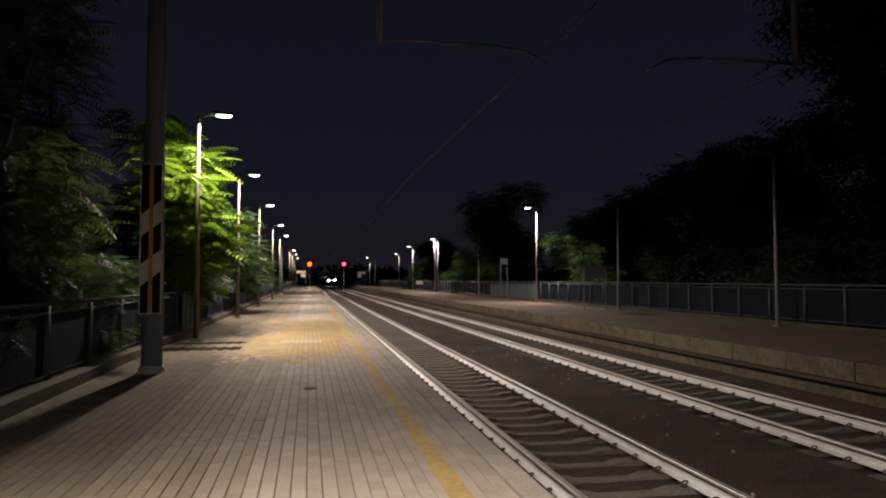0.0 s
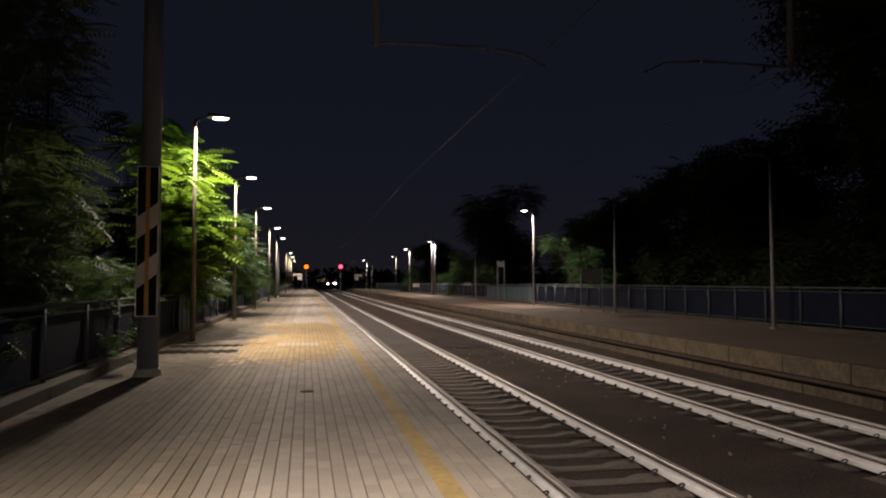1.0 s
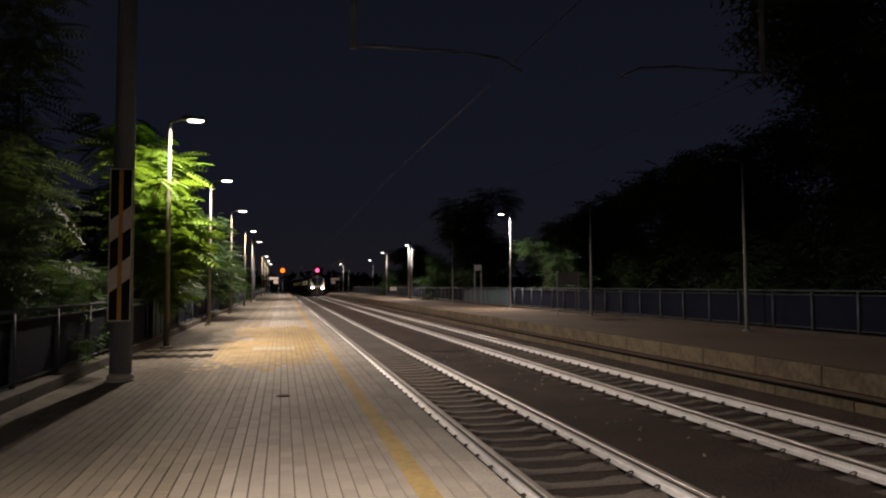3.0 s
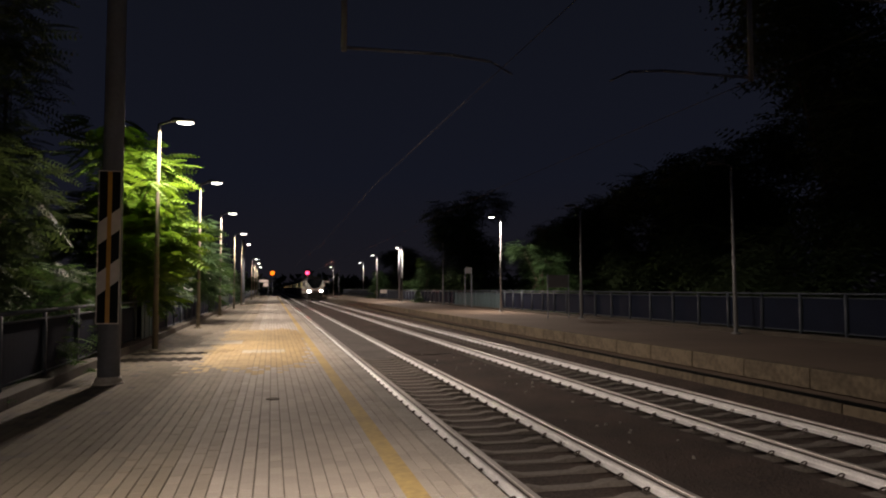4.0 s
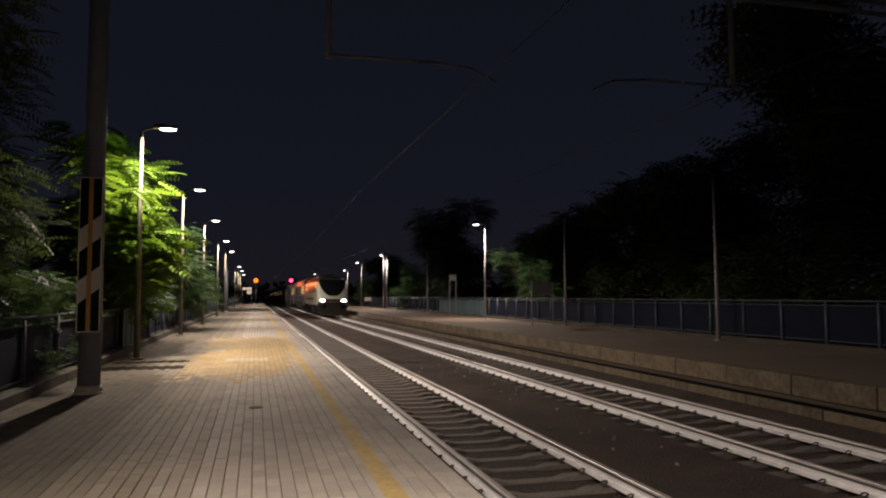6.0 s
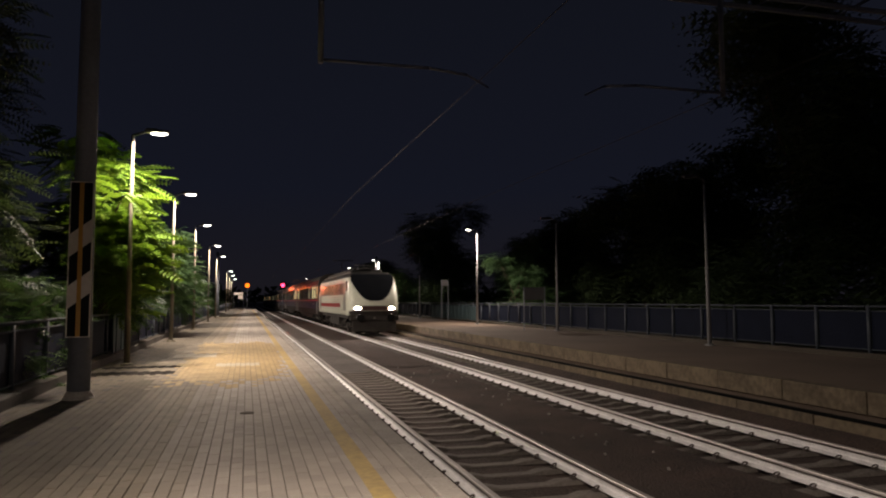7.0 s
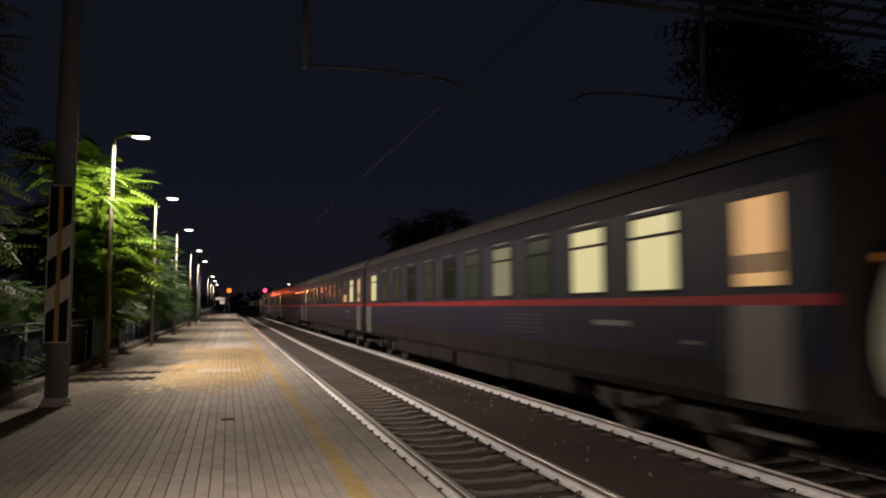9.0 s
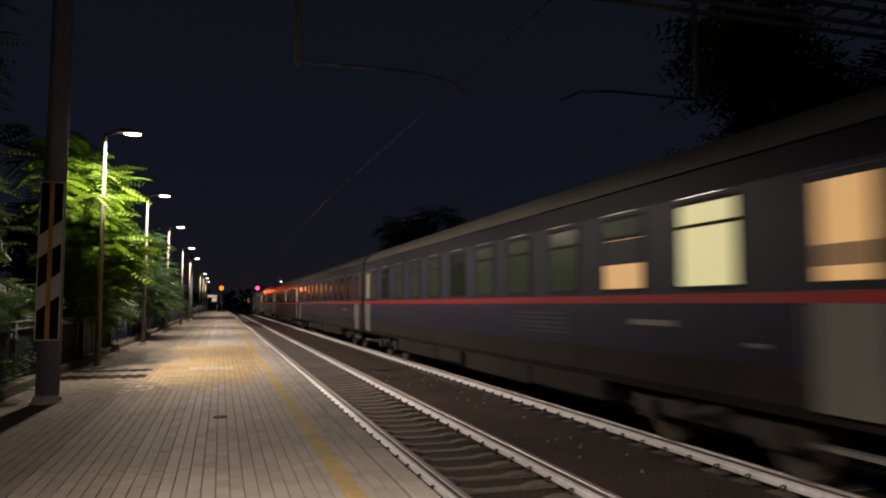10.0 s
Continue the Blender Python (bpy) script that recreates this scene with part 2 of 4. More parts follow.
def wall_blocks(parent):
    bm = bmesh.new()
    box(bm, 0, 0.010, 0, 0.30, 1.890, 0.37, 0, 0.015)
    upper = mesh_of("coping_block", bm, WALL)
    bm = bmesh.new()
    box(bm, 0, 0.010, 0, 0.40, 1.890, 0.55, 0, 0.012)
    lower = mesh_of("wall_block", bm, WALL)
    for k in range(-8, 92):
        part("coping_block", upper, None, parent, at=pose(EDGE_B + random.uniform(-0.006, 0.006), k * 1.9, -0.36 + random.uniform(-0.006, 0.006)))
        if k < 60:
            part("wall_block", lower, None, parent, at=pose(8.84 + random.uniform(-0.008, 0.008), k * 1.9 + 0.4, -0.93 + random.uniform(-0.006, 0.006)))


wall_blocks(platform_b)
bm = bmesh.new()
tube(bm, (8.90, -20, -0.352), (8.90, 170, -0.352), 0.032, seg=8)
solid("trackside_cable", bm, BLACK, "black cable laid along the foot of the platform wall", "cable")
bm = bmesh.new()
box(bm, FENCE_B - 0.22, -40, -0.1, FENCE_B + 0.15, END_B, 0.13, 0, 0.02)
solid("kerb", bm, KERB, "weathered concrete kerb below the fence of the opposite platform", "kerb")

# raised verges that the trees stand on
rolling("verge", -45, -3.54, -40, 200, 2.0, -0.24, 0.06, [DIRT], "dark weedy earth bank behind the platform fence", "ground")
rolling("verge", FENCE_B + 0.49, 70, -40, 200, 2.0, -0.24, 0.06, [DIRT], "dark weedy earth bank beyond the opposite platform", "ground")

# left kerb and platform coping
bm = bmesh.new()
box(bm, KERB_A - 0.38, -40, -0.5, KERB_A - 0.03, END_A, 0.02)
kerb_a = solid("kerb", bm, KERB, "dirty concrete kerb along the back of the paved platform", "kerb")
bm = bmesh.new()
box(bm, -0.32, 0.006, -0.3, 0, 1.994, 0.16, 0, 0.012)
kerb_me = mesh_of("kerb_stone", bm, KERB)
for k in range(-20, 94):
    part("kerb_stone", kerb_me, None, kerb_a, at=pose(KERB_A + random.uniform(-0.006, 0.006), k * 2, random.uniform(-0.012, 0.012), 0, random.uniform(-0.6, 0.6), 0))
bm = bmesh.new()
box(bm, 1.417, -40, -1.2, EDGE_A - 0.06, END_A, -0.23)
coping_a = solid("platform_coping", bm, COPING, "worn concrete coping stones along the platform edge", "platform edge")
bm = bmesh.new()
box(bm, 1.448, 0.004, -0.22, EDGE_A, 1.496, 0.0, 0, 0.014)
coping_me = mesh_of("coping_stone", bm, COPING)
for k in range(-26, 125):
    part("coping_stone", coping_me, None, coping_a, at=pose(random.uniform(-0.004, 0.004), k * 1.5, random.uniform(-0.005, 0.003)))

# ---------------------------------------------------------------- tracks
def rail_section():
    half = [(0.075, 0.0), (0.075, 0.012), (0.02, 0.032), (0.0095, 0.05), (0.0095, 0.104), (0.034, 0.110), (0.036, 0.128), (0.036, 0.150), (0.030, 0.160)]
    return [(x, z) for x, z in half] + [(-x, z) for x, z in half[::-1]]


def rail_mesh(y0, y1):
    sec = rail_section()
    n = len(sec)
    vs = [(x, y0, z - 0.16) for x, z in sec] + [(x, y1, z - 0.16) for x, z in sec]
    fs, idx = [], []
    for k in range(n):
        fs.append((k, (k + 1) % n, n + (k + 1) % n, n + k))
        z = max(sec[k][1], sec[(k + 1) % n][1])
        low = min(sec[k][1], sec[(k + 1) % n][1])
        # 2 is the shadow below the rail head, put into the colour of its underside
        idx.append(1 if low >= 0.128 else 2 if low >= 0.104 else 0)
    fs += [tuple(range(n))[::-1], tuple(range(n, 2 * n))]
    idx += [0, 0]
    me = raw_mesh("rail", vs, fs, [RAIL_PAINT, RAIL_HEAD, RUST_AND_SHADE], idx)
    return me


def sleeper_mesh():
    bm = bmesh.new()
    prof = ((-1.15, 0.0), (-0.45, 0.0), (-0.3, -0.035), (0.3, -0.035), (0.45, 0.0), (1.15, 0.0))
    rows = []
    for x, z in prof:
        rows.append([bm.verts.new(c) for c in ((x, -0.16, -0.2), (x, -0.095, z - 0.012), (x, -0.08, z), (x, 0.08, z), (x, 0.095, z - 0.012), (x, 0.16, -0.2))])
    for a, b in zip(rows, rows[1:]):
        for k in range(5):
            bm.faces.new((a[k], a[k + 1], b[k + 1], b[k]))
    bm.faces.new(rows[0])
    bm.faces.new(rows[-1][::-1])
    return mesh_of("sleeper", bm, SLEEPER)


def clip_mesh():
    """One looped spring clip on its shoulder, leaning against a rail foot (the rail lies towards +x)."""
    bm = bmesh.new()
    box(bm, -0.040, -0.045, -0.005, 0.03, 0.045, 0.016, 0, 0.005)
    tilt = Euler((0, radians(-28), 0)).to_matrix()
    rings = []
    for k in range(12):
        a = k * math.tau / 12
        out = Vector((math.cos(a), math.sin(a), 0))
        c = out * 0.037
        rings.append([bm.verts.new(tilt @ (c + out * 0.010 * math.cos(b) + Vector((0, 0, 0.010 * math.sin(b)))) + Vector((0.0, 0, 0.036))) for b in [j * math.tau / 6 for j in range(6)]])
    for k in range(12):
        a, b = rings[k], rings[(k + 1) % 12]
        for j in range(6):
            bm.faces.new((a[j], a[(j + 1) % 6], b[(j + 1) % 6], b[j])).smooth = True
    return mesh_of("clip", bm, RUST_AND_SHADE)


RAIL_ME, SLEEPER_ME, CLIP_ME = rail_mesh(-60, 330), sleeper_mesh(), clip_mesh()


def track(xc, label, n_clip):
    tr = thing("railway_track", label, "railway track", "tracks", "", pose(xc, 0, 0))
    for s in (-1, 1):
        part("rail", RAIL_ME, None, tr, "whitewashed steel rail with a bright worn head", pose(s * GAUGE / 2, 0, RAIL))
    for k in range(-10, 190):
        part("sleeper", SLEEPER_ME, None, tr, at=pose(random.uniform(-0.01, 0.01), k * 0.6 + random.uniform(-0.015, 0.015), RAIL - 0.178, 0, 0, random.uniform(-0.5, 0.5)))
    for k in range(6, 6 + n_clip):
        for s in (-1, 1):
            for side in (-1, 1):
                part("clip", CLIP_ME, None, tr, at=pose(s * GAUGE / 2 + side * 0.105, k * 0.6, RAIL - 0.172, 0, 0, 0 if side < 0 else 180))
    return tr


track(TRACK_A, "railway track beside the platform with concrete sleepers and whitewashed rails", 60)
track(TRACK_B, "far railway track with whitewashed rails on dark ballast", 60)
bm = bmesh.new()
for k in range(45):
    x, y = random.uniform(4.4, 6.3) if k % 3 else random.uniform(2.6, 8.2), random.uniform(3.5, 26)
    c = Vector((x, y, RAIL - 0.215 + bed(x, y)))
    r = random.uniform(0.015, 0.030)
    g = bmesh.ops.create_icosphere(bm, subdivisions=1, radius=r, matrix=Matrix.Translation(c))
    for v in g["verts"]:
        v.co += Vector((random.uniform(-1, 1), random.uniform(-1, 1), random.uniform(-1, 1))) * r * 0.35
tagged(new("loose_stones", mesh_of("loose_stones", bm, COPING)), "pale loose stones lying on the ballast", "stones", "", "stuff")


# ---------------------------------------------------------------- street lamps
def lamp(lit, name_label, group, h=0.0, coat=None):
    lp = thing("street_lamp", name_label, "street lamp", group)
    bm = bmesh.new()
    tube(bm, (0, 0, 0), (0, 0, 5.3 + h), 0.070, 0.036, 14)
    tube(bm, (0, 0, 0), (0, 0, 0.05), 0.15, 0.14, 14)
    part("pole", bm, coat or LAMP_POLE, lp)
    bm = bmesh.new()
    tube(bm, (0, 0, 5.25 + h), (0.0, 0, 5.42 + h), 0.04, 0.035, 10)
    tube(bm, (0, 0, 5.40 + h), (0.30, 0, 5.50 + h), 0.03, 0.028, 10)
    part("arm", bm, SIGN_GREY, lp)
    bm = bmesh.new()
    box(bm, 0.26, -0.13, 5.475 + h, 0.80, 0.13, 5.545 + h, 0, 0.03)
    box(bm, 0.30, -0.10, 5.545 + h, 0.55, 0.10, 5.575 + h, 0, 0.012)
    head = part("lamp_head", bm, SIGN_GREY, lp)
    bm = bmesh.new()
    rings = [[bm.verts.new((0.585 + 0.19 * q * math.cos(a), 0.10 * q * math.sin(a), 5.474 + h - d)) for a in [j * math.tau / 18 for j in range(18)]] for q, d in ((1.0, 0.0), (0.95, 0.018), (0.72, 0.032), (0.35, 0.040))]
    for a, b in zip(rings, rings[1:]):
        for j in range(18):
            bm.faces.new((a[j], a[(j + 1) % 18], b[(j + 1) % 18], b[j])).smooth = True
    bm.faces.new(rings[0])
    bm.faces.new(rings[-1])
    part("diffuser", bm, LED if lit else SIGN_GREY, head, "glowing white light panel" if lit else "dark light panel")
    return lp


# the two unseen lamps, at -11 and 0.6, get posts as well
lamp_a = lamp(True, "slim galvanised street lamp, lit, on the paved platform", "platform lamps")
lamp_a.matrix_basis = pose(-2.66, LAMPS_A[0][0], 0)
for y, k in LAMPS_A[1:]:
    copy_thing(lamp_a, pose(-2.66, y, 0, 0, 0, random.uniform(-2, 2)))
lamp_b = None
for y, k, x in LAMPS_B:
    m = pose(x, y, 0, 0, 0, 180)
    if lamp_b:
        copy_thing(lamp_b, m)
    else:
        lamp_b = lamp(True, "slim street lamp, lit, on the opposite platform", "far platform lamps", 0.46, COOL_POLE)
        lamp_b.matrix_basis = m
dark_lamp = lamp(False, "unlit street lamp pole on the opposite platform", "unlit lamps", 0.0, COOL_POLE)
dark_lamp.matrix_basis = pose(14.5, 20.6, 0, 0, 0.6, 180)
copy_thing(dark_lamp, pose(14.7, 33.0, 0, 0, 0, 180))
copy_thing(dark_lamp, pose(14.6, 62.0, 0, 0, 0, 180))


# ---------------------------------------------------------------- overhead line
def mast(x, y, r, h, label):
    mt = thing("catenary_mast", label, "mast", "catenary masts", "", pose(x, y, 0))
    bm = bmesh.new()
    tube(bm, (0, 0, -0.05), (0, 0, h), r, r * 0.8, 20)
    part("pole", bm, MAST, mt)
    bm = bmesh.new()
    tube(bm, (0, 0, -0.05), (0, 0, 0.035), r + 0.075, r + 0.06, 20)
    tube(bm, (0, 0, 0.03), (0, 0, 0.12), r + 0.045, r + 0.012, 20)
    part("footing", bm, COPING, mt)
    return mt


near_mast = mast(-2.44, 12.2, 0.165, 9.0, "thick grey steel mast with a striped marker board on the platform")
mast(-2.75, 73.0, 0.2, 6.2, "grey steel catenary mast beside the fence")
mast(13.66, 78.6, 0.17, 6.3, "pale catenary mast lit by a lamp on the opposite platform")


def marker_board(parent):
    w, h, y = 0.165, 2.36, -0.185
    z0 = 0.93
    bm = bmesh.new()
    box(bm, -w, y - 0.012, z0, w, y + 0.012, z0 + h, 0, 0.004)
    board = part("marker_board", bm, BLACK, parent, "black board with white diagonal bars and a yellow stripe")
    bm = bmesh.new()
    t = 0.014
    for x0, z_a, x1, z_b in ((-w, 0, -w + t, h), (w - t, 0, w, h), (-w + t, 0, w - t, t), (-w + t, h - t, w - t, h)):
        box(bm, x0, y - 0.017, z0 + z_a, x1, y - 0.011, z0 + z_b)
    part("border", bm, SIGN_WHITE, board)
    bm = bmesh.new()
    box(bm, -0.030, y - 0.022, z0 + t, 0.030, y - 0.012, z0 + h - t)
    part("yellow_stripe", bm, SIGN_YELLOW, board)
    for zc in (0.72, 1.50):
        bm = bmesh.new()
        for x0, x1 in ((-w + t, -0.031), (0.031, w - t)):
            v = []
            for yy in (y - 0.018, y - 0.012):
                for x, dz in ((x0, -0.17), (x1, -0.17), (x1, 0.17), (x0, 0.17)):
                    v.append(bm.verts.new((x, yy, z0 + zc + dz + x * 0.78)))
            for q in ((0, 1, 2, 3), (7, 6, 5, 4), (0, 4, 5, 1), (1, 5, 6, 2), (2, 6, 7, 3), (3, 7, 4, 0)):
                bm.faces.new([v[i] for i in q])
        part("white_bar", bm, SIGN_WHITE, board)


marker_board(near_mast)


def portal():
    pt = thing("catenary_portal", "dark lattice beam over the tracks with hanging posts and arms", "catenary portal", "", "", pose(0, 12.2, 0))
    bm = bmesh.new()
    for z in (7.5, 8.1):
        for y in (-0.25, 0.25):
            box(bm, -2.4, y - 0.04, z - 0.04, 16.2, y + 0.04, z + 0.04)
    for k in range(18):
        x = -2.2 + k * 1.02
        for y in (-0.25, 0.25):
            tube(bm, (x, y, 7.5), (x + 1.02, y, 8.1), 0.02, seg=5)
    part("beam", bm, MAST, pt)
    for x, s in ((1.15, 1), (9.05, -1)):
        bm = bmesh.new()
        tube(bm, (x, 0, 7.6), (x, 0, 5.5), 0.05, seg=10)
        part("drop_post", bm, MAST, pt)
        bm = bmesh.new()
        tube(bm, (x, 0, 5.56), (x + s * 1.9, 0, 5.57), 0.028, seg=8)
        tube(bm, (x + s * 1.9, 0, 5.57), (x + s * 2.6, 0, 5.50), 0.026, seg=8)
        tube(bm, (x + s * 2.6, 0, 5.50), (x + s * 3.0, 0, 5.30), 0.018, seg=8)
        part("registration_arm", bm, MAST, pt)
    bm = bmesh.new()
    tube(bm, (16.1, 0, -0.5), (16.1, 0, 9.0), 0.165, 0.13, 16)
    part("leg", bm, MAST, pt)


portal()
for x in (TRACK_A, TRACK_B):
    w = thing("contact_wire", "thin copper overhead contact wire above a track", "overhead wire", "contact wires")
    bm = bmesh.new()
    rings = []
    for k in range(13):
        c = Vector((x + (0.2 if k % 2 else -0.2), -40 + 31 * k, 4.68))
        rings.append([bm.verts.new(c + Vector((math.cos(j * math.tau / 5) * 0.006, 0, math.sin(j * math.tau / 5) * 0.006))) for j in range(5)])
    for a, b in zip(rings, rings[1:]):
        for j in range(5):
            bm.faces.new((a[j], a[(j + 1) % 5], b[(j + 1) % 5], b[j]))
    part("wire", bm, WIRE, w)


def signal(x, y, z, lens, label):
    s = thing("railway_signal", label, "railway signal", "signals", "", pose(x, y, 0))
    bm = bmesh.new()
    tube(bm, (0, 0.15, -1.0), (0, 0.15, z + 0.3), 0.06, seg=10)
    part("post", bm, MAST, s)
    bm = bmesh.new()
    box(bm, -0.40, 0, z - 0.55, 0.40, 0.12, z + 0.55, 0, 0.03)
    head = part("signal_head", bm, BLACK, s)
    bm = bmesh.new()
    # lens drawn oversized, more so farther off, its glow put into the disc
    tube(bm, (0, 0.0, z), (0, -0.04, z), 0.28 * (y / 112.0) ** 1.5, seg=20)
    part("lens", bm, lens, head, "glowing signal lens")
    bm = bmesh.new()
    tube(bm, (0, -0.0, z + 0.12), (0, -0.25, z + 0.12), 0.012, seg=6)
    box(bm, -0.13, -0.28, z + 0.13, 0.13, 0.0, z + 0.145)
    part("hood", bm, BLACK, head)


signal(5.24, 112.0, 3.85, RED_LENS, "railway signal between the tracks showing red")
signal(0.12, 150.0, 4.6, AMBER_LENS, "railway signal at the platform edge showing amber")
signal_light(4.9, 111.7, 3.85, (1.0, 0.12, 0.04), 4200)
signal_light(0.12, 149.7, 4.6, (1.0, 0.32, 0.05), 600)


# ---------------------------------------------------------------- fences and boards
def fence(x, y0, y1, step, height, panel_mat, label, side):
    """Posts, rails and, where the fence has them, corrugated sheets."""
    f = thing("fence", label, "fence", "", "", pose(x, 0, 0.12))
    bm = bmesh.new()
    tube(bm, (0, 0, -0.1), (0, 0, height), 0.036 if side < 0 else 0.048, seg=8)
    box(bm, -0.05, -0.05, -0.02, 0.05, 0.05, 0.015)
    post = mesh_of("post", bm, FENCE_PAINT)
    bm = bmesh.new()
    cols = [[bm.verts.new((0.0008 * (k % 4 in (1, 2)) + e, 0.05 + (step - 0.10) * k / 40, z)) for e, z in ((0, 0.10), (0, height - 0.13), (0.003, height - 0.13), (0.003, 0.10))] for k in range(41)]
    for a, b in zip(cols, cols[1:]):
        for q in range(4):
            bm.faces.new((a[q], a[(q + 1) % 4], b[(q + 1) % 4], b[q]))
    bm.faces.new(cols[0])
    bm.faces.new(cols[-1][::-1])
    panel = mesh_of("panel", bm, panel_mat or FENCE_PANEL)
    y = y0
    k = 0
    while y < y1:
        part("post", post, None, f, at=pose(0, y, 0, 0, random.uniform(-1, 1), 0))
        if panel_mat:
            part("panel", panel, None, f, at=pose(0.03 * side, y, 0))
        y += step
    bm = bmesh.new()
    tube(bm, (0, y0, height), (0, y1, height), 0.03, seg=8)
    part("top_rail", bm, FENCE_PAINT, f)
    bm = bmesh.new()
    tube(bm, (0, y0, height - 0.12), (0, y1, height - 0.12), 0.018, seg=8)
    tube(bm, (0, y0, 0.09), (0, y1, 0.09), 0.018, seg=8)
    part("mid_rail", bm, FENCE_PAINT, f)
    return f


fence(FENCE_A, -20, 180, 1.9, 1.02, FENCE_PANEL, "dark blue sheet-metal fence with tubular posts along the platform", -1)
fence(FENCE_B, -20, 160, 1.75, 1.18, FENCE_PANEL, "blue-grey tubular fence with dark sheets along the opposite platform", 1)


def sheets(x, y, n, pitch, label):
    sf = thing("sheet_fence", label, "fence panel", "", "", pose(x, y, 0.13))
    bm = bmesh.new()
    box(bm, 0, 0.02, 0, 0.03, pitch - 0.04, 1.0, 0, 0.005)
    me = mesh_of("sheet", bm, PALE_SHEET)
    for k in range(n):
        part("sheet", me, None, sf, at=pose(0.015 * (k % 2), k * pitch, random.uniform(-0.02, 0.03)))


sheets(FENCE_B - 0.10, 47.4, 24, 0.52, "weathered blue metal sheets standing along the far fence")
sheets(FENCE_A + 0.08, 20.2, 6, 0.40, "pale blue-green metal sheets against the platform fence")


def board(x, y, z0, z1, w, label, face, turn=0):
    b = thing("notice_board", label, "sign board", "boards", "", pose(x, y, 0, 0, 0, turn))
    for s in (-1, 1):
        bm = bmesh.new()
        box(bm, s * w / 2 - 0.025, -0.025, 0, s * w / 2 + 0.025, 0.025, z1 + 0.03, 0, 0.008)
        part("post", bm, MAST, b)
    bm = bmesh.new()
    box(bm, -w / 2 + 0.03, -0.025, z0, w / 2 - 0.03, 0.025, z1, 0, 0.01)
    part("panel", bm, face, b)
    return b


board(13.75, 33.6, 1.50, 2.12, 1.1, "dark station board on two posts on the opposite platform", SIGN_GREY)
board(14.45, 53.0, 2.6, 3.05, 0.5, "small grey sign on two tall posts", SIGN_GREY)
for far_board, side in ((board(-1.3, 125.0, 2.55, 2.95, 1.5, "white lit board hung above the far end of the platform", SIGN_WHITE), 1),
                        (board(9.7, 137.0, 2.55, 2.95, 1.5, "white lit board at the far end of the opposite platform", SIGN_WHITE), -1)):
    bm = bmesh.new()
    box(bm, side * 0.33 - 0.36, -0.03, 1.85, side * 0.33 + 0.36, 0.02, 2.48, 0, 0.01)
    part("small_panel", bm, SIGN_WHITE, far_board, "smaller white notice below the board")

board(14.2, 94.0, 0.85, 1.30, 0.9, "low white notice on two legs on the opposite platform", SIGN_WHITE)
mast(11.6, 130.0, 0.06, 4.6, "thin dark pole at the far end of the opposite platform")

# floor fittings
bm = bmesh.new()
tube(bm, (0, 0, 0), (0, 0, 0.012), 0.09, seg=18)
tube(bm, (0, 0, 0.0121), (0, 0, 0.018), 0.06, seg=18)
part("cover", bm, JOINT, thing("drain_cover", "small dark round drain cover in the paving", "drain", "drains", "", pose(0.03, 10.0, 0)))


# ---------------------------------------------------------------- plants
def frond(length, pairs, broad=0.17):
    """A pinnate leaf along +x, drooping: quads for the leaflets."""
    vs, fs = [], []
    for k in range(pairs):
        u = (k + 1) / pairs
        x, z = u * length, -0.28 * length * u * u
        ll = length * 0.30 * (1 - 0.55 * abs(u - 0.45)) * (0.6 if k == pairs - 1 else 1)
        for s in (-1, 1):
            n = len(vs)
            w = ll * broad
            vs += [(x, 0, z), (x + w, s * ll * 0.45, z - 0.02 * length), (x + ll * 0.25, s * ll, z - ll * 0.28), (x - w * 0.9, s * ll * 0.5, z - 0.02 * length)]
            fs.append((n, n + 1, n + 2, n + 3))
    n = len(vs)
    vs += [(0, 0.004, 0), (length, 0.002, -0.28 * length), (length, -0.002, -0.28 * length), (0, -0.004, 0)]
    fs.append((n, n + 1, n + 2, n + 3))
    return np.array(vs), fs


def crown_mesh(seed, blobs, count, length, pairs, mat, broad=0.17):
    """Fronds spread over the outsides of several uneven blobs (centre, radii)."""
    rnd = random.Random(seed)
    base, bf = frond(1.0, pairs, broad)
    vs, fs = [], []
    tot = sum(b[3] * b[4] + b[3] * b[5] + b[4] * b[5] for b in blobs)
    for bx, by, bz, rx, ry, rz in blobs:
        for _ in range(int(count * (rx * ry + rx * rz + ry * rz) / tot)):
            d = Vector((rnd.gauss(0, 1), rnd.gauss(0, 1), rnd.gauss(0, 1))).normalized()
            r = rnd.uniform(0.45, 1.0) * (0.8 + 0.45 * noise.noise(d * 2.3 + Vector((seed, bx, by))))
            p = Vector((bx + d.x * rx * r, by + d.y * ry * r, bz + d.z * rz * r))
            yaw = math.atan2(d.y, d.x) + rnd.uniform(-0.9, 0.9)
            rot = Euler((rnd.uniform(-0.5, 0.5), rnd.uniform(-0.5, 0.55), yaw)).to_matrix()
            a = np.array(rot) * (length * rnd.uniform(0.6, 1.25))
            n = len(vs)
            vs.extend((base @ a.T + np.array(p)).tolist())
            fs.extend([tuple(i + n for i in f) for f in bf])
    return raw_mesh("crown", vs, fs, [mat])


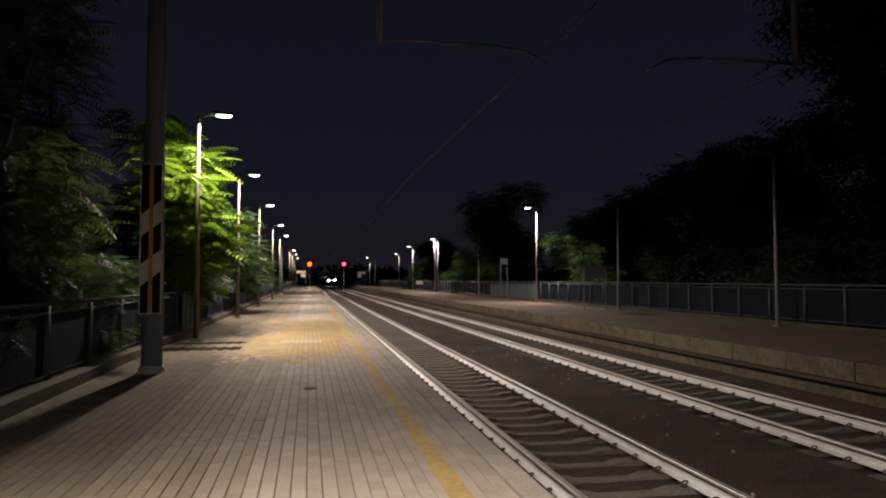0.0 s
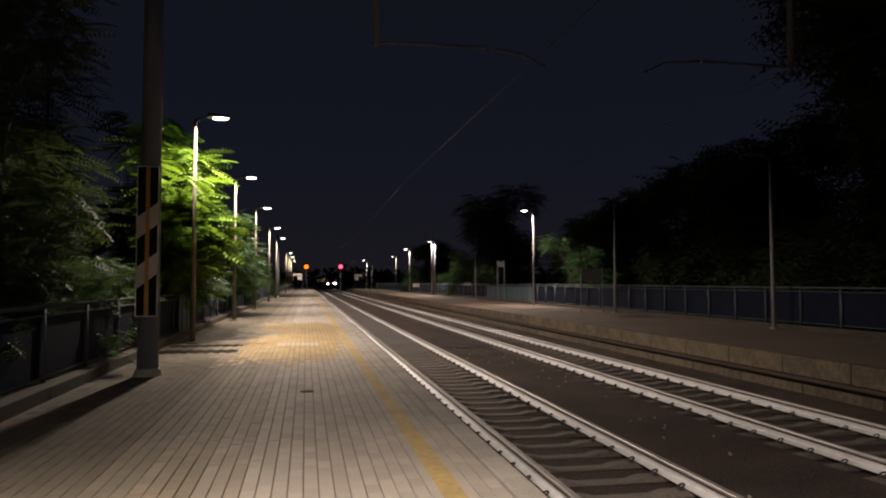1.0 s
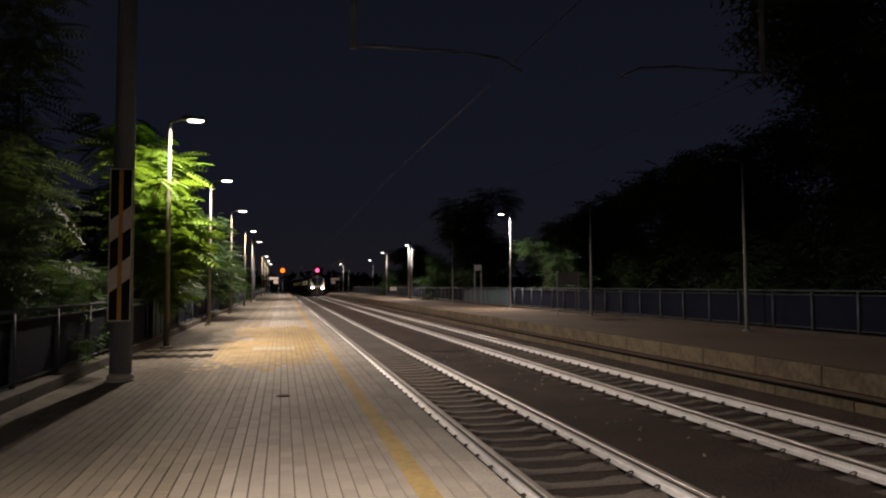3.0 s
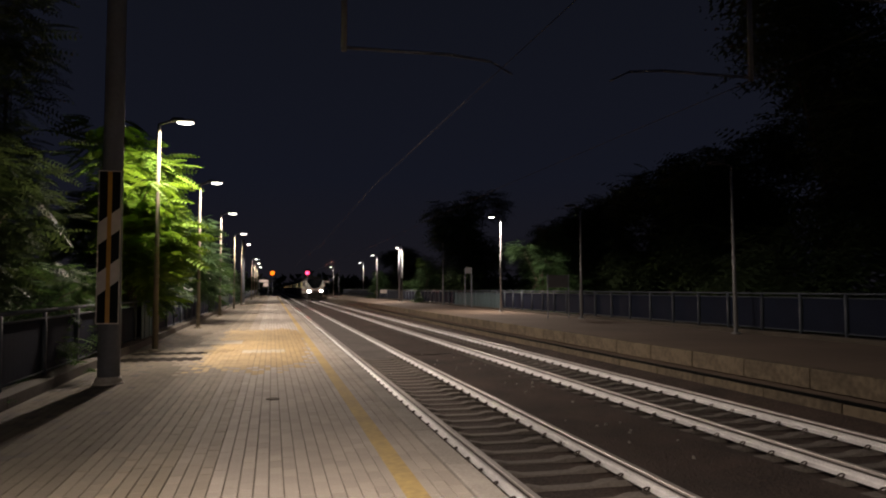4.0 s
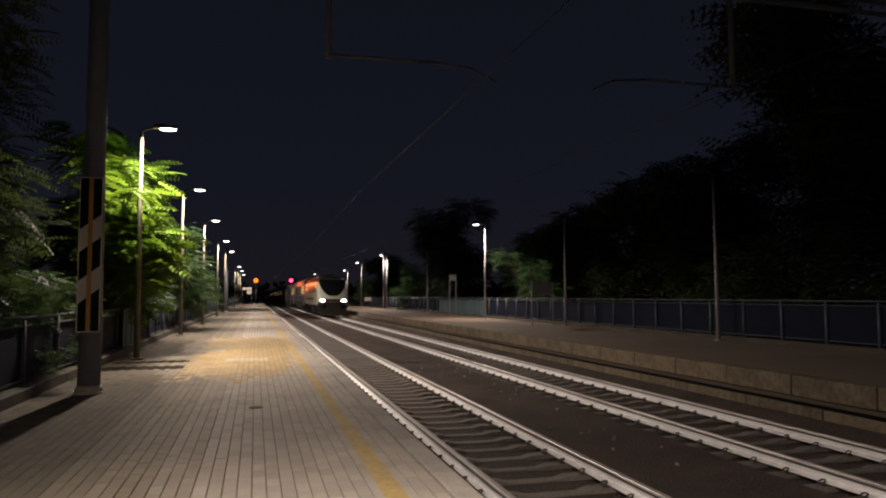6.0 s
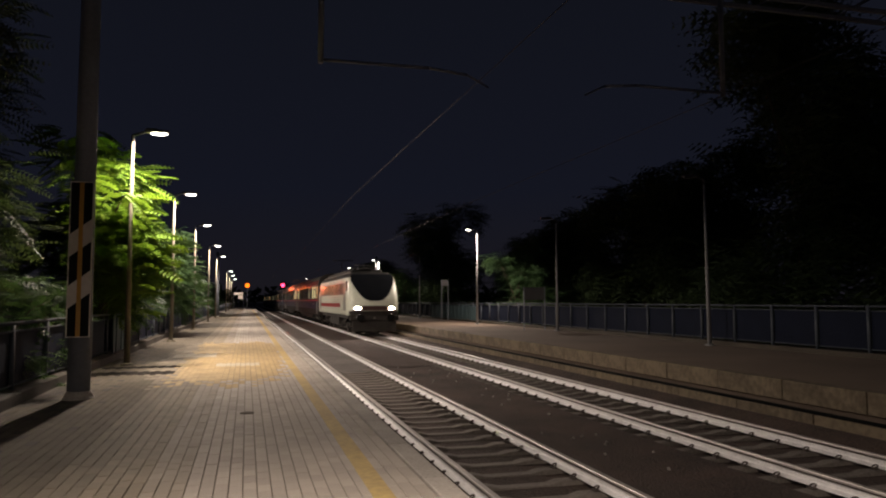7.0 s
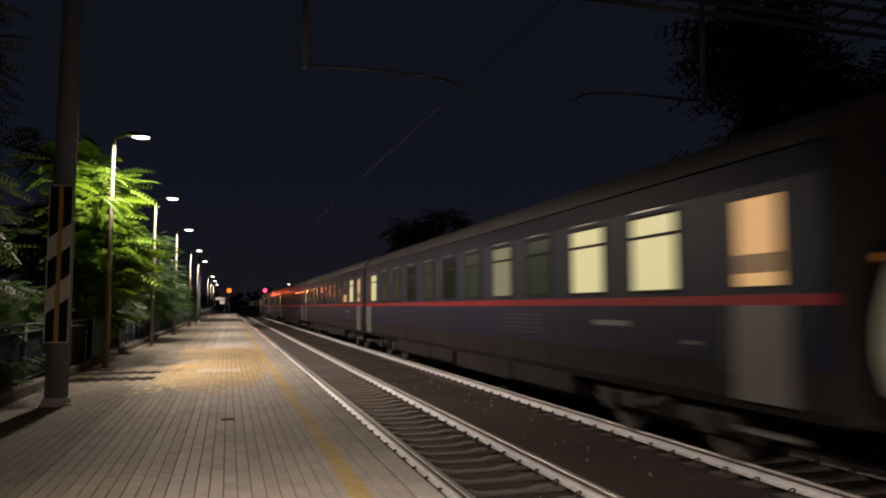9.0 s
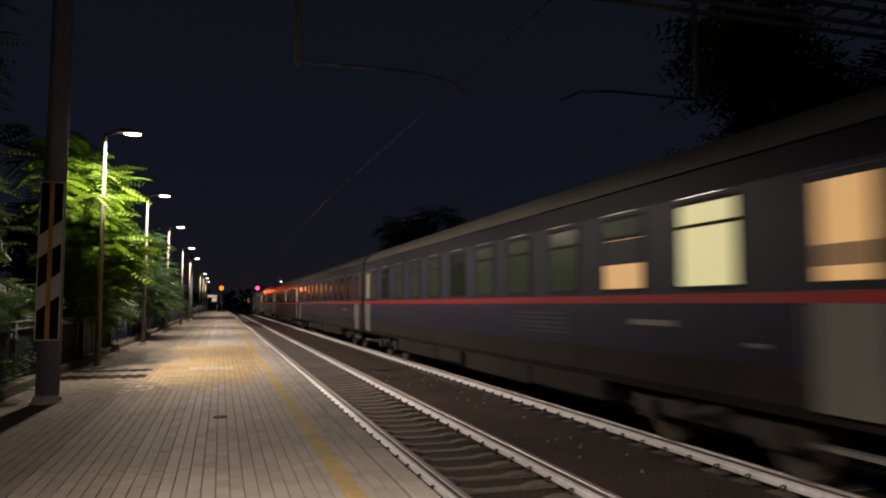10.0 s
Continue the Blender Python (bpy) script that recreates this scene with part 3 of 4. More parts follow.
def tree(name, x, y, h, blobs, count, length, pairs, mat, label, seed, category="tree", group="", trunk_r=0.1, broad=0.17):
    t = thing(name, label, category, group, "", pose(x, y, -0.34))
    rnd = random.Random(seed)
    bm = bmesh.new()
    pts = [Vector((rnd.uniform(-0.1, 0.1) * k, rnd.uniform(-0.1, 0.1) * k, h * 0.7 * k / 4)) for k in range(5)]
    for k in range(4):
        tube(bm, pts[k], pts[k + 1], trunk_r * (1 - k * 0.2), trunk_r * (0.8 - k * 0.2), 8)
    for bx, by, bz, rx, ry, rz in blobs:
        s = pts[rnd.randint(1, 3)]
        mid = (s + Vector((bx, by, bz))) / 2 + Vector((0, 0, 0.15))
        tube(bm, s, mid, trunk_r * 0.4, trunk_r * 0.25, 6)
        tube(bm, mid, (bx, by, bz), trunk_r * 0.25, trunk_r * 0.1, 6)
    part("trunk", bm, BARK, t)
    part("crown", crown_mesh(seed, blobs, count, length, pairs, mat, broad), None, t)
    return t


def blobs_for(rnd, h, spread, n, low=0.25):
    out = []
    for k in range(n):
        z = h * (low + (1 - low) * (k + 0.5) / n) - 0.1 * h
        w = spread * (1.0 - 0.55 * abs((k + 0.5) / n - 0.4))
        out.append((rnd.uniform(-0.5, 0.5) * spread, rnd.uniform(-0.5, 0.5) * spread, z, w * rnd.uniform(0.5, 0.75), w * rnd.uniform(0.5, 0.75), h * 0.17 * rnd.uniform(0.8, 1.2)))
    return out


def plant_trees():
    rnd = random.Random(5)
    # lit row behind the platform fence
    for k, (x, y, h, sp) in enumerate(((-3.55, 20.3, 6.5, 1.5), (-4.5, 22.6, 5.2, 1.6), (-4.15, 25.2, 5.5, 1.7), (-4.1, 31.0, 5.2, 1.8), (-4.1, 36.0, 5.0, 1.8),
                                       (-4.0, 42.5, 4.6, 1.8), (-4.1, 50.0, 4.5, 1.9), (-4.6, 60.0, 4.2, 2.0), (-4.8, 72.0, 4.4, 2.2), (-4.8, 88.0, 4.6, 2.4))):
        near = y < 32
        clumps = blobs_for(rnd, h, sp, 6, 0.38 if k == 0 else 0.40 if k < 4 else 0.30)
        if k == 0:  # a branch that reaches over the fence past the lamp pole
            clumps += [(0.78, -2.35, 4.25, 0.42, 0.3, 0.16), (0.30, -1.1, 3.1, 0.6, 0.9, 0.5), (0.22, -1.0, 2.35, 0.45, 0.7, 0.4)]
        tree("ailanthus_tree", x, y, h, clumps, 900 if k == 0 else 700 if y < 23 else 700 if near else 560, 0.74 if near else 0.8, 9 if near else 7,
             LEAF_LIT if y < 21 else LEAF_SHADED, "ailanthus tree with long feathery green leaves hanging over the platform fence", 10 + k, "tree", "trees behind the platform", broad=0.24)
    # dark trees behind the fence close by
    for k, (x, y, h, sp) in enumerate(((-6.0, 7.0, 5.2, 1.8), (-6.2, 10.8, 6.2, 2.0), (-5.5, 14.0, 7.4, 2.0), (-8.0, 13.0, 10.5, 2.8), (-8.2, 20.0, 12.0, 3.0), (-9.6, 30.0, 15.0, 3.4), (-7.4, 8.5, 8.5, 2.6), (-12.5, 24.0, 13.5, 4.0))):
        tree("tree", x, y, h, blobs_for(rnd, h, sp, 9, 0.06), 1500, 0.6 if h < 8 else 0.95, 9 if h < 8 else 7, LEAF_UNLIT, "dark leafy tree in the shade behind the platform fence", 40 + k, "tree", "dark trees", 0.12)
    for k, (x, y, h, sp) in enumerate(((-3.75, 13.6, 2.3, 1.0), (-3.9, 15.6, 2.6, 1.1), (-4.2, 9.4, 2.0, 0.9))):
        tree("bush", x, y, h, blobs_for(rnd, h, sp, 4, 0.15), 260, 0.42, 8, LEAF_SHADED, "dark green shrub growing through the platform fence", 95 + k, "bush", "shrubs at the fence", 0.04)
    # beyond the opposite platform
    for k, (x, y, h, sp) in enumerate(((24.5, 88.0, 14.5, 6.0), (33.0, 80.0, 10.5, 6.0), (27.5, 56.0, 10.0, 5.0), (26.0, 44.0, 11.0, 5.0), (25.0, 34.0, 11.2, 4.8), (21.8, 24.0, 16.0, 4.2),
                                       (24.0, 15.0, 14.0, 5.0), (30.0, 68.0, 9.0, 5.0), (22.0, 120.0, 9.0, 5.0))):
        tree("tree", x, y, h, blobs_for(rnd, h, sp, 10, 0.08), 3900, 1.75, 5, LEAF_UNLIT, "tall dark tree standing in the night beyond the tracks", 60 + k, "tree", "far dark trees", 0.25)
    for k, (x, y, h, sp) in enumerate(((17.8, 46.0, 5.4, 2.4), (19.0, 50.0, 6.6, 2.8), (15.9, 74.6, 5.6, 1.7), (14.9, 106.0, 4.8, 1.9), (17.5, 84.0, 4.6, 2.0))):
        tree("bush", x, y, h, blobs_for(rnd, h, sp, 6, 0.1), 900, 0.75, 7, LEAF_SHADED, "green bush faintly lit by a lamp behind the opposite fence", 80 + k, "bush", "bushes")


plant_trees()


def far_wood():
    """A low dark wood that closes the line far off."""
    rnd = random.Random(9)
    vs, fs = [], []
    for k in range(900):
        x, y = rnd.uniform(-190, 210), rnd.uniform(300, 420)
        if 0 < x < 12 and y < 330:
            continue
        h = rnd.uniform(3, 8.5)
        for _ in range(5):
            c = np.array((x + rnd.uniform(-3, 3), y + rnd.uniform(-2, 2), h * rnd.uniform(0.15, 1.0)))
            r = rnd.uniform(1.0, 2.2)
            n = len(vs)
            vs += [tuple(c + r * np.array([rnd.gauss(0, 0.7) for _ in range(3)])) for _ in range(4)]
            fs += [(n, n + 1, n + 2), (n, n + 2, n + 3), (n + 1, n + 2, n + 3)]
    tagged(new("far_wood", raw_mesh("far_wood", vs, fs, [LEAF_UNLIT])), "distant dark wood closing the view along the line", "wood", "", "stuff")


far_wood()


# ---------------------------------------------------------------- train
LOCO_WHITE = material("loco_white_paint", (0.70, 0.72, 0.60), 0.36, vary=0.12, grain=12, stain=0.8, bump=0.03, coat=0.08)
LOCO_GREY = material("loco_grey_paint", (0.082, 0.088, 0.084), 0.28, vary=0.15, grain=12, stain=0.8, bump=0.03, coat=0.1)
TRAIN_RED = material("train_red_paint", (0.40, 0.020, 0.030), 0.30, vary=0.15, grain=12, stain=0.8, bump=0.03, coat=0.3)
LOCO_SHADE = material("loco_pale_grey_shade", (0.25, 0.265, 0.23), 0.35, vary=0.2, grain=8, stain=1.2, bump=0.03)
NOSE_RED = material("dull_red_paint", (0.060, 0.026, 0.022), 0.6, vary=0.2)
BRIGHT_TRIM = material("bright_metal_trim", (0.30, 0.29, 0.28), 0.34, 0.8, vary=0.1, bump=0.0)
ROOF_SOOT = material("sooty_coach_roof", (0.027, 0.024, 0.021), 0.75, vary=0.35, grain=8, stain=0.6, bump=0.1)
SCREEN = material("windscreen_glass", (0.012, 0.013, 0.015), 0.12, vary=0.2, bump=0.0, coat=0.4)
UNDER = material("soot_and_nose_shade", (0.034, 0.029, 0.025), 0.8, vary=0.4, grain=12, stain=1.5, bump=0.3)
ROOF_DARK = material("sooty_roof", (0.022, 0.021, 0.019), 0.6, vary=0.3, grain=12, stain=0.9, bump=0.1)
COACH_BLUE = material("coach_dark_blue", (0.0085, 0.0095, 0.033), 0.5, vary=0.5, grain=5, stain=0.8, bump=0.03, shine=0.15)
COACH_DIRT = material("dusty_coach_sill", (0.026, 0.022, 0.020), 0.8, vary=0.45, grain=6, stain=1.1, bump=0.05, shine=0.15)
CANTRAIL = material("coach_navy_top_strip", (0.004, 0.0045, 0.014), 0.55, vary=0.3, grain=10, stain=0.7, bump=0.02, shine=0.1)
GRILLE = material("coach_vent_grille", (0.050, 0.048, 0.052), 0.6, vary=0.3, grain=10, stain=1.5, bump=0.05, shine=0.2)
COACH_GREY = material("coach_window_band", (0.0115, 0.0155, 0.0350), 0.5, vary=0.4, grain=6, stain=0.7, bump=0.03, shine=0.14)
COACH_ROOF = material("coach_roof_grey", (0.062, 0.058, 0.046), 0.7, vary=0.25, grain=8, stain=0.6, bump=0.1)
DOOR_GREY = material("coach_door_grey", (0.185, 0.180, 0.170), 0.4, vary=0.12, grain=10, stain=0.7, bump=0.03)
DARK_GLASS = material("dark_window", (0.018, 0.022, 0.018), 0.15, vary=0.4, grain=3, stain=1.0, bump=0.0)
HEADLIGHT = glow("headlight", (1.0, 0.80, 0.68), 1050)
AMBER_MARKER = glow("amber_marker", (1.0, 0.30, 0.03), 0.15)
WARM_WINDOW = glow("lit_window", (0.97, 0.85, 0.42), 0.62)
CURTAIN_WINDOW = glow("lit_curtain", (0.95, 0.52, 0.20), 0.62)
DIM_WINDOW = glow("dim_window", (0.52, 0.62, 0.42), 0.024, 0.16)
HALF_LIT = glow("half_lit_window", (0.80, 0.70, 0.42), 0.24, 0.1)


def loft(rings, mat_of):
    """Quads between closed rings of equal length; mat_of(ring, k) names a face's material, None leaves it out."""
    bm = bmesh.new()
    vs = [[bm.verts.new(p) for p in r] for r in rings]
    n = len(rings[0])
    for i in range(len(rings) - 1):
        for k in range(n):
            m = mat_of(i, k)
            f = bm.faces.new((vs[i][k], vs[i][(k + 1) % n], vs[i + 1][(k + 1) % n], vs[i + 1][k]))
            f.material_index = m
            f.smooth = True
    bm.faces.new(vs[0][::-1])
    bm.faces.new(vs[-1]).material_index = 3
    return bm


L_LOCO = 19.35
NOSE = ((1.17, 1.45, 0.10), (1.19, 1.465, 0.09), (1.44, 1.47, 0.02), (1.62, 1.48, 0.0), (1.88, 1.48, 0.02), (2.10, 1.48, 0.08), (2.40, 1.48, 0.20), (2.80, 1.47, 0.45),
        (3.15, 1.45, 0.70), (3.43, 1.41, 0.95), (3.62, 1.30, 1.20), (3.74, 1.05, 1.55))


def nose_at(z):
    for (z0, w0, y0), (z1, w1, y1) in zip(NOSE, NOSE[1:]):
        if z0 <= z <= z1:
            u = (z - z0) / (z1 - z0)
            return w0 + (w1 - w0) * u, y0 + (y1 - y0) * u
    return NOSE[-1][1:]


def nose_point(u, z):
    """A point of the front face; u from -1 (left corner) to 1."""
    w, yf = nose_at(z)
    return Vector((u * w * 0.93, yf + 0.20 * abs(u) ** 3, z))


def bogie(parent, y, wheelbase, mat):
    bm = bmesh.new()
    for s in (-1, 1):
        box(bm, s * 1.05 - 0.07, y - wheelbase / 2 - 0.5, 0.42, s * 1.05 + 0.07, y + wheelbase / 2 + 0.5, 0.72, 0, 0.03)
        for dy in (-0.35, 0.35):
            tube(bm, (s * 1.12, y + dy, 0.45), (s * 1.12, y + dy, 0.95), 0.11, seg=10)
        for dy in (-wheelbase / 2, wheelbase / 2):
            box(bm, s * 1.12 - 0.1, y + dy - 0.16, 0.36, s * 1.12 + 0.12, y + dy + 0.16, 0.66, 0, 0.03)
        tube(bm, (s * 1.2, y - 0.9, 0.85), (s * 1.2, y + 0.2, 0.55), 0.05, seg=8)
    box(bm, -1.0, y - 0.3, 0.5, 1.0, y + 0.3, 0.95)
    bg = part("bogie", bm, mat, parent)
    for dy in (-wheelbase / 2, wheelbase / 2):
        bm = bmesh.new()
        for s in (-1, 1):
            tube(bm, (s * 0.70, y + dy, 0.50), (s * 0.83, y + dy, 0.50), 0.50, 0.50, 24)
        tube(bm, (-0.75, y + dy, 0.50), (0.75, y + dy, 0.50), 0.08, seg=10)
        part("wheelset", bm, RUST_AND_SHADE, bg)


def locomotive():
    lo = thing("locomotive", "white electric locomotive with grey band and red stripe, headlights lit", "locomotive")
    rings = []
    for z, w, yf in NOSE:
        half = [(-0.0, yf)] + [(-w * 0.93 * u, yf + 0.20 * u ** 3) for u in (0.3, 0.6, 0.85, 1.0)]
        half += [(-w * 0.985, yf + 0.50), (-w, 1.75 + yf * 0.3), (-w, 2.9), (-w, 4.4), (-w, L_LOCO / 2)]
        front = half + [(x, L_LOCO - y) for x, y in half[::-1][1:]]
        ring = front + [(-x, y) for x, y in front[::-1][1:-1]]
        rings.append([(x, y, z) for x, y in ring])
    n = len(rings[0])
    side = {8, 9, 10, n - 11, n - 10, n - 9}
    cab_sweep = {6, 11, n - 12, n - 7}
    long_side = set(range(7, 11)) | set(range(n - 11, n - 7))

    def paint(i, k):
        z = (NOSE[i][0] + NOSE[i + 1][0]) / 2
        if z > 3.43:
            return 3
        # front below the headlights: the unlit nose painted dark
        if z < 1.46 and (k < 5 or k > n - 6):
            return 4
        if k in side and 1.62 < z < 1.88:
            return 2
        # cab sweep: grey livery, with the shade of the door recess in its colour
        if k in cab_sweep and 1.40 < z < 3.15:
            return 5
        if k in long_side and 2.40 < z < 3.15:
            return 1
        return 0
    part("body", loft(rings, paint), [LOCO_WHITE, LOCO_GREY, TRAIN_RED, ROOF_DARK, UNDER, LOCO_SHADE], lo)
    # black windscreen mask, wide above and rounded below, front and rear
    for rear in (0, 1):
        bm = bmesh.new()
        rows = []
        for j in range(21):
            z = 2.02 + (3.62 - 2.02) * j / 20
            u = min(0.98, 0.20 + 0.78 * ((z - 2.02) / 1.25) ** 0.52)
            row = []
            for k in range(13):
                p = nose_point(u * (k / 6 - 1), z) + Vector((0, -0.018, 0.006))
                if rear:
                    p.x, p.y = -p.x, L_LOCO - p.y
                row.append(bm.verts.new(p))
            rows.append(row)
        for a, b in zip(rows, rows[1:]):
            for k in range(12):
                bm.faces.new((a[k], a[k + 1], b[k + 1], b[k])).smooth = True
        part("windscreen", bm, SCREEN, lo, "dark raked windscreen")
    # nose: reddish panel, headlights, beam and buffers
    bm = bmesh.new()
    box(bm, -0.72, -0.012, 1.46, 0.72, 0.10, 1.74, 0, 0.02)
    part("nose_panel", bm, NOSE_RED, lo, "dull red panel between the headlights")
    for s in (-1, 1):
        bm = bmesh.new()
        box(bm, s * 1.0 - 0.20, 0.0, 1.47, s * 1.0 + 0.20, 0.42, 1.73, 0, 0.04)
        hb = part("headlight_housing", bm, BLACK, lo)
        bm = bmesh.new()
        for dx, r in ((-0.075, 0.068), (0.085, 0.058)):
            bmesh.ops.create_circle(bm, cap_ends=True, segments=18, radius=r, matrix=Matrix.Translation((s * 1.0 + dx, -0.006, 1.60)) @ Euler((radians(90), 0, 0)).to_matrix().to_4x4())
        part("headlight", bm, HEADLIGHT, hb, "bright white headlight")
        bm = bmesh.new()
        for dx, r in ((-0.075, 0.068), (0.085, 0.058)):
            for k in range(18):
                a0, a1 = k * math.tau / 18, (k + 1) * math.tau / 18
                q = [(math.cos(a) * rr, y, math.sin(a) * rr) for a, rr, y in ((a0, r, 0.0), (a1, r, 0.0), (a1, r + 0.012, -0.05), (a0, r + 0.012, -0.05))]
                bm.faces.new([bm.verts.new((s * 1.0 + dx + x, y, 1.60 + z)) for x, y, z in q])
        part("bezel", bm, BLACK, hb)
        bm = bmesh.new()
        box(bm, s * 1.0 - 0.22, -0.03, 1.385, s * 1.0 + 0.22, 0.05, 1.407, 0, 0.006)
        part("trim_strip", bm, BRIGHT_TRIM, hb, "bright metal strip under the headlight")
        bm = bmesh.new()
        tube(bm, (s * 0.88, 0.35, 1.04), (s * 0.88, -0.30, 1.04), 0.09, seg=12)
        tube(bm, (s * 0.88, -0.30, 1.04), (s * 0.88, -0.36, 1.04), 0.23, 0.22, 20)
        part("buffer", bm, BLACK, lo)
    bm = bmesh.new()
    box(bm, -1.42, 0.06, 0.88, 1.42, 0.5, 1.16, 0, 0.03)
    box(bm, -1.30, 0.12, 0.22, 1.30, 0.22, 0.88, 0, 0.03)
    tube(bm, (0, 0.1, 1.0), (0, -0.25, 0.95), 0.06, seg=8)
    part("plough", bm, UNDER, lo)
    # ribs of the corrugated side; on the white, groove shade is put into their colour
    for s in (-1, 1):
        for z in (1.50, 1.98, 2.12, 2.26, 3.25):
            w = nose_at(z)[0]
            bm = bmesh.new()
            box(bm, s * (w + 0.002) - 0.008, 2.9, z - 0.008, s * (w + 0.002) + 0.008, L_LOCO - 2.9, z + 0.008)
            part("side_rib", bm, LOCO_SHADE, lo)
        for k in range(6):
            z = 2.47 + 0.115 * k
            w = nose_at(z)[0]
            bm = bmesh.new()
            tube(bm, (s * w, 2.95, z), (s * w, L_LOCO - 2.95, z), 0.009, seg=8)
            part("side_rib", bm, LOCO_GREY, lo)
        for y in (1.22, L_LOCO - 1.70):
            bm = bmesh.new()
            box(bm, s * 1.455 - 0.02, y, 2.62, s * 1.455 + 0.018, y + 0.48, 3.22, 0, 0.012)
            part("cab_window", bm, SCREEN, lo)
        for k in range(5):
            bm = bmesh.new()
            for j in range(9):
                z = 2.50 + j * 0.07
                box(bm, s * 1.475 - 0.02, 4.3 + k * 2.2, z, s * 1.475 + 0.010, 5.7 + k * 2.2, z + 0.03)
            part("louvre", bm, LOCO_GREY, lo)
        bm = bmesh.new()
        box(bm, s * 1.39 - 0.03, L_LOCO - 0.36, 2.44, s * 1.39 + 0.03, L_LOCO - 0.28, 2.52, 0, 0.01)
        part("marker_lamp", bm, AMBER_MARKER, lo, "small amber marker lamp")
    # roof
    bm = bmesh.new()
    box(bm, -1.0, 3.2, 3.70, 1.0, 16.2, 3.98, 0, 0.08)
    part("roof_cover", bm, ROOF_DARK, lo)
    for k in range(6):
        bm = bmesh.new()
        box(bm, -0.7, 4.2 + k * 1.9, 3.975, 0.7, 5.4 + k * 1.9, 4.12, 0, 0.05)
        part("roof_hatch", bm, ROOF_DARK, lo)
    for s in (-1, 1):
        bm = bmesh.new()
        tube(bm, (s * 1.18, 2.2, 3.74), (s * 1.18, L_LOCO - 2.2, 3.74), 0.03, seg=8)
        part("roof_rail", bm, GALV, lo)
    for y0, up in ((3.0, 0), (14.6, 1)):
        bm = bmesh.new()
        z1 = 5.18 if up else 4.25
        tube(bm, (0, y0, 4.1), (0, y0 + 1.3, (4.1 + z1) / 2 + 0.1), 0.045, seg=8)
        tube(bm, (0, y0 + 1.3, (4.1 + z1) / 2 + 0.1), (0, y0 + 0.2, z1), 0.03, seg=8)
        tube(bm, (-0.8, y0 + 0.2, z1), (0.8, y0 + 0.2, z1), 0.03, seg=8)
        box(bm, -0.5, y0 - 0.2, 4.0, 0.5, y0 + 1.6, 4.1)
        part("pantograph", bm, ROOF_DARK, lo)
    bm = bmesh.new()
    box(bm, -1.30, 2.0, 0.95, 1.30, L_LOCO - 2.0, 1.18)
    part("underframe", bm, UNDER, lo)
    for k in range(4):
        bm = bmesh.new()
        box(bm, -1.22, 7.2 + k * 1.3, 0.40, 1.22, 8.3 + k * 1.3, 0.945, 0, 0.04)
        part("equipment_box", bm, UNDER, lo)
    for y in (4.3, L_LOCO - 4.3):
        bogie(lo, y, 2.65, UNDER)
    return lo


L_COACH = 26.1
SIDE = ((1.33, 0.80), (1.40, 0.94), (1.425, 1.34), (1.43, 2.03), (1.43, 2.15), (1.425, 3.42), (1.385, 3.76), (1.30, 3.95), (1.08, 4.14), (0.70, 4.29), (0.0, 4.37))


def coach_shell(roof):
    prof = [(-x, z) for x, z in SIDE] + [(x, z) for x, z in SIDE[-2::-1]]
    bm = bmesh.new()
    rings = [[bm.verts.new((x * k, y, z)) for x, z in prof] for y, k in ((0.0, 0.985), (0.12, 1.0), (L_COACH - 0.12, 1.0), (L_COACH, 0.985))]
    n = len(prof)
    kinds = [5, 5, 0, 1, 2, 6, 3, 3, 3, 3]
    kinds = kinds + kinds[::-1]
    for a, b in zip(rings, rings[1:]):
        for k in range(n - 1):
            f = bm.faces.new((a[k], b[k], b[k + 1], a[k + 1]))
            f.material_index = kinds[k]
            f.smooth = kinds[k] == 3
        bm.faces.new((a[n - 1], b[n - 1], b[0], a[0])).material_index = 4
    bm.faces.new(rings[0][::-1]).material_index = 4
    bm.faces.new(rings[-1]).material_index = 4
    return mesh_of("body", bm, [COACH_BLUE, TRAIN_RED, COACH_GREY, roof, UNDER, COACH_DIRT, CANTRAIL])


def pane_mesh(name, x, w, z0, z1, mat, bev=0.03):
    bm = bmesh.new()
    box(bm, x - 0.012, -w / 2, z0, x + 0.006, w / 2, z1, 0, 0.005)
    return mesh_of(name, bm, mat)


COACH_MESH = {}


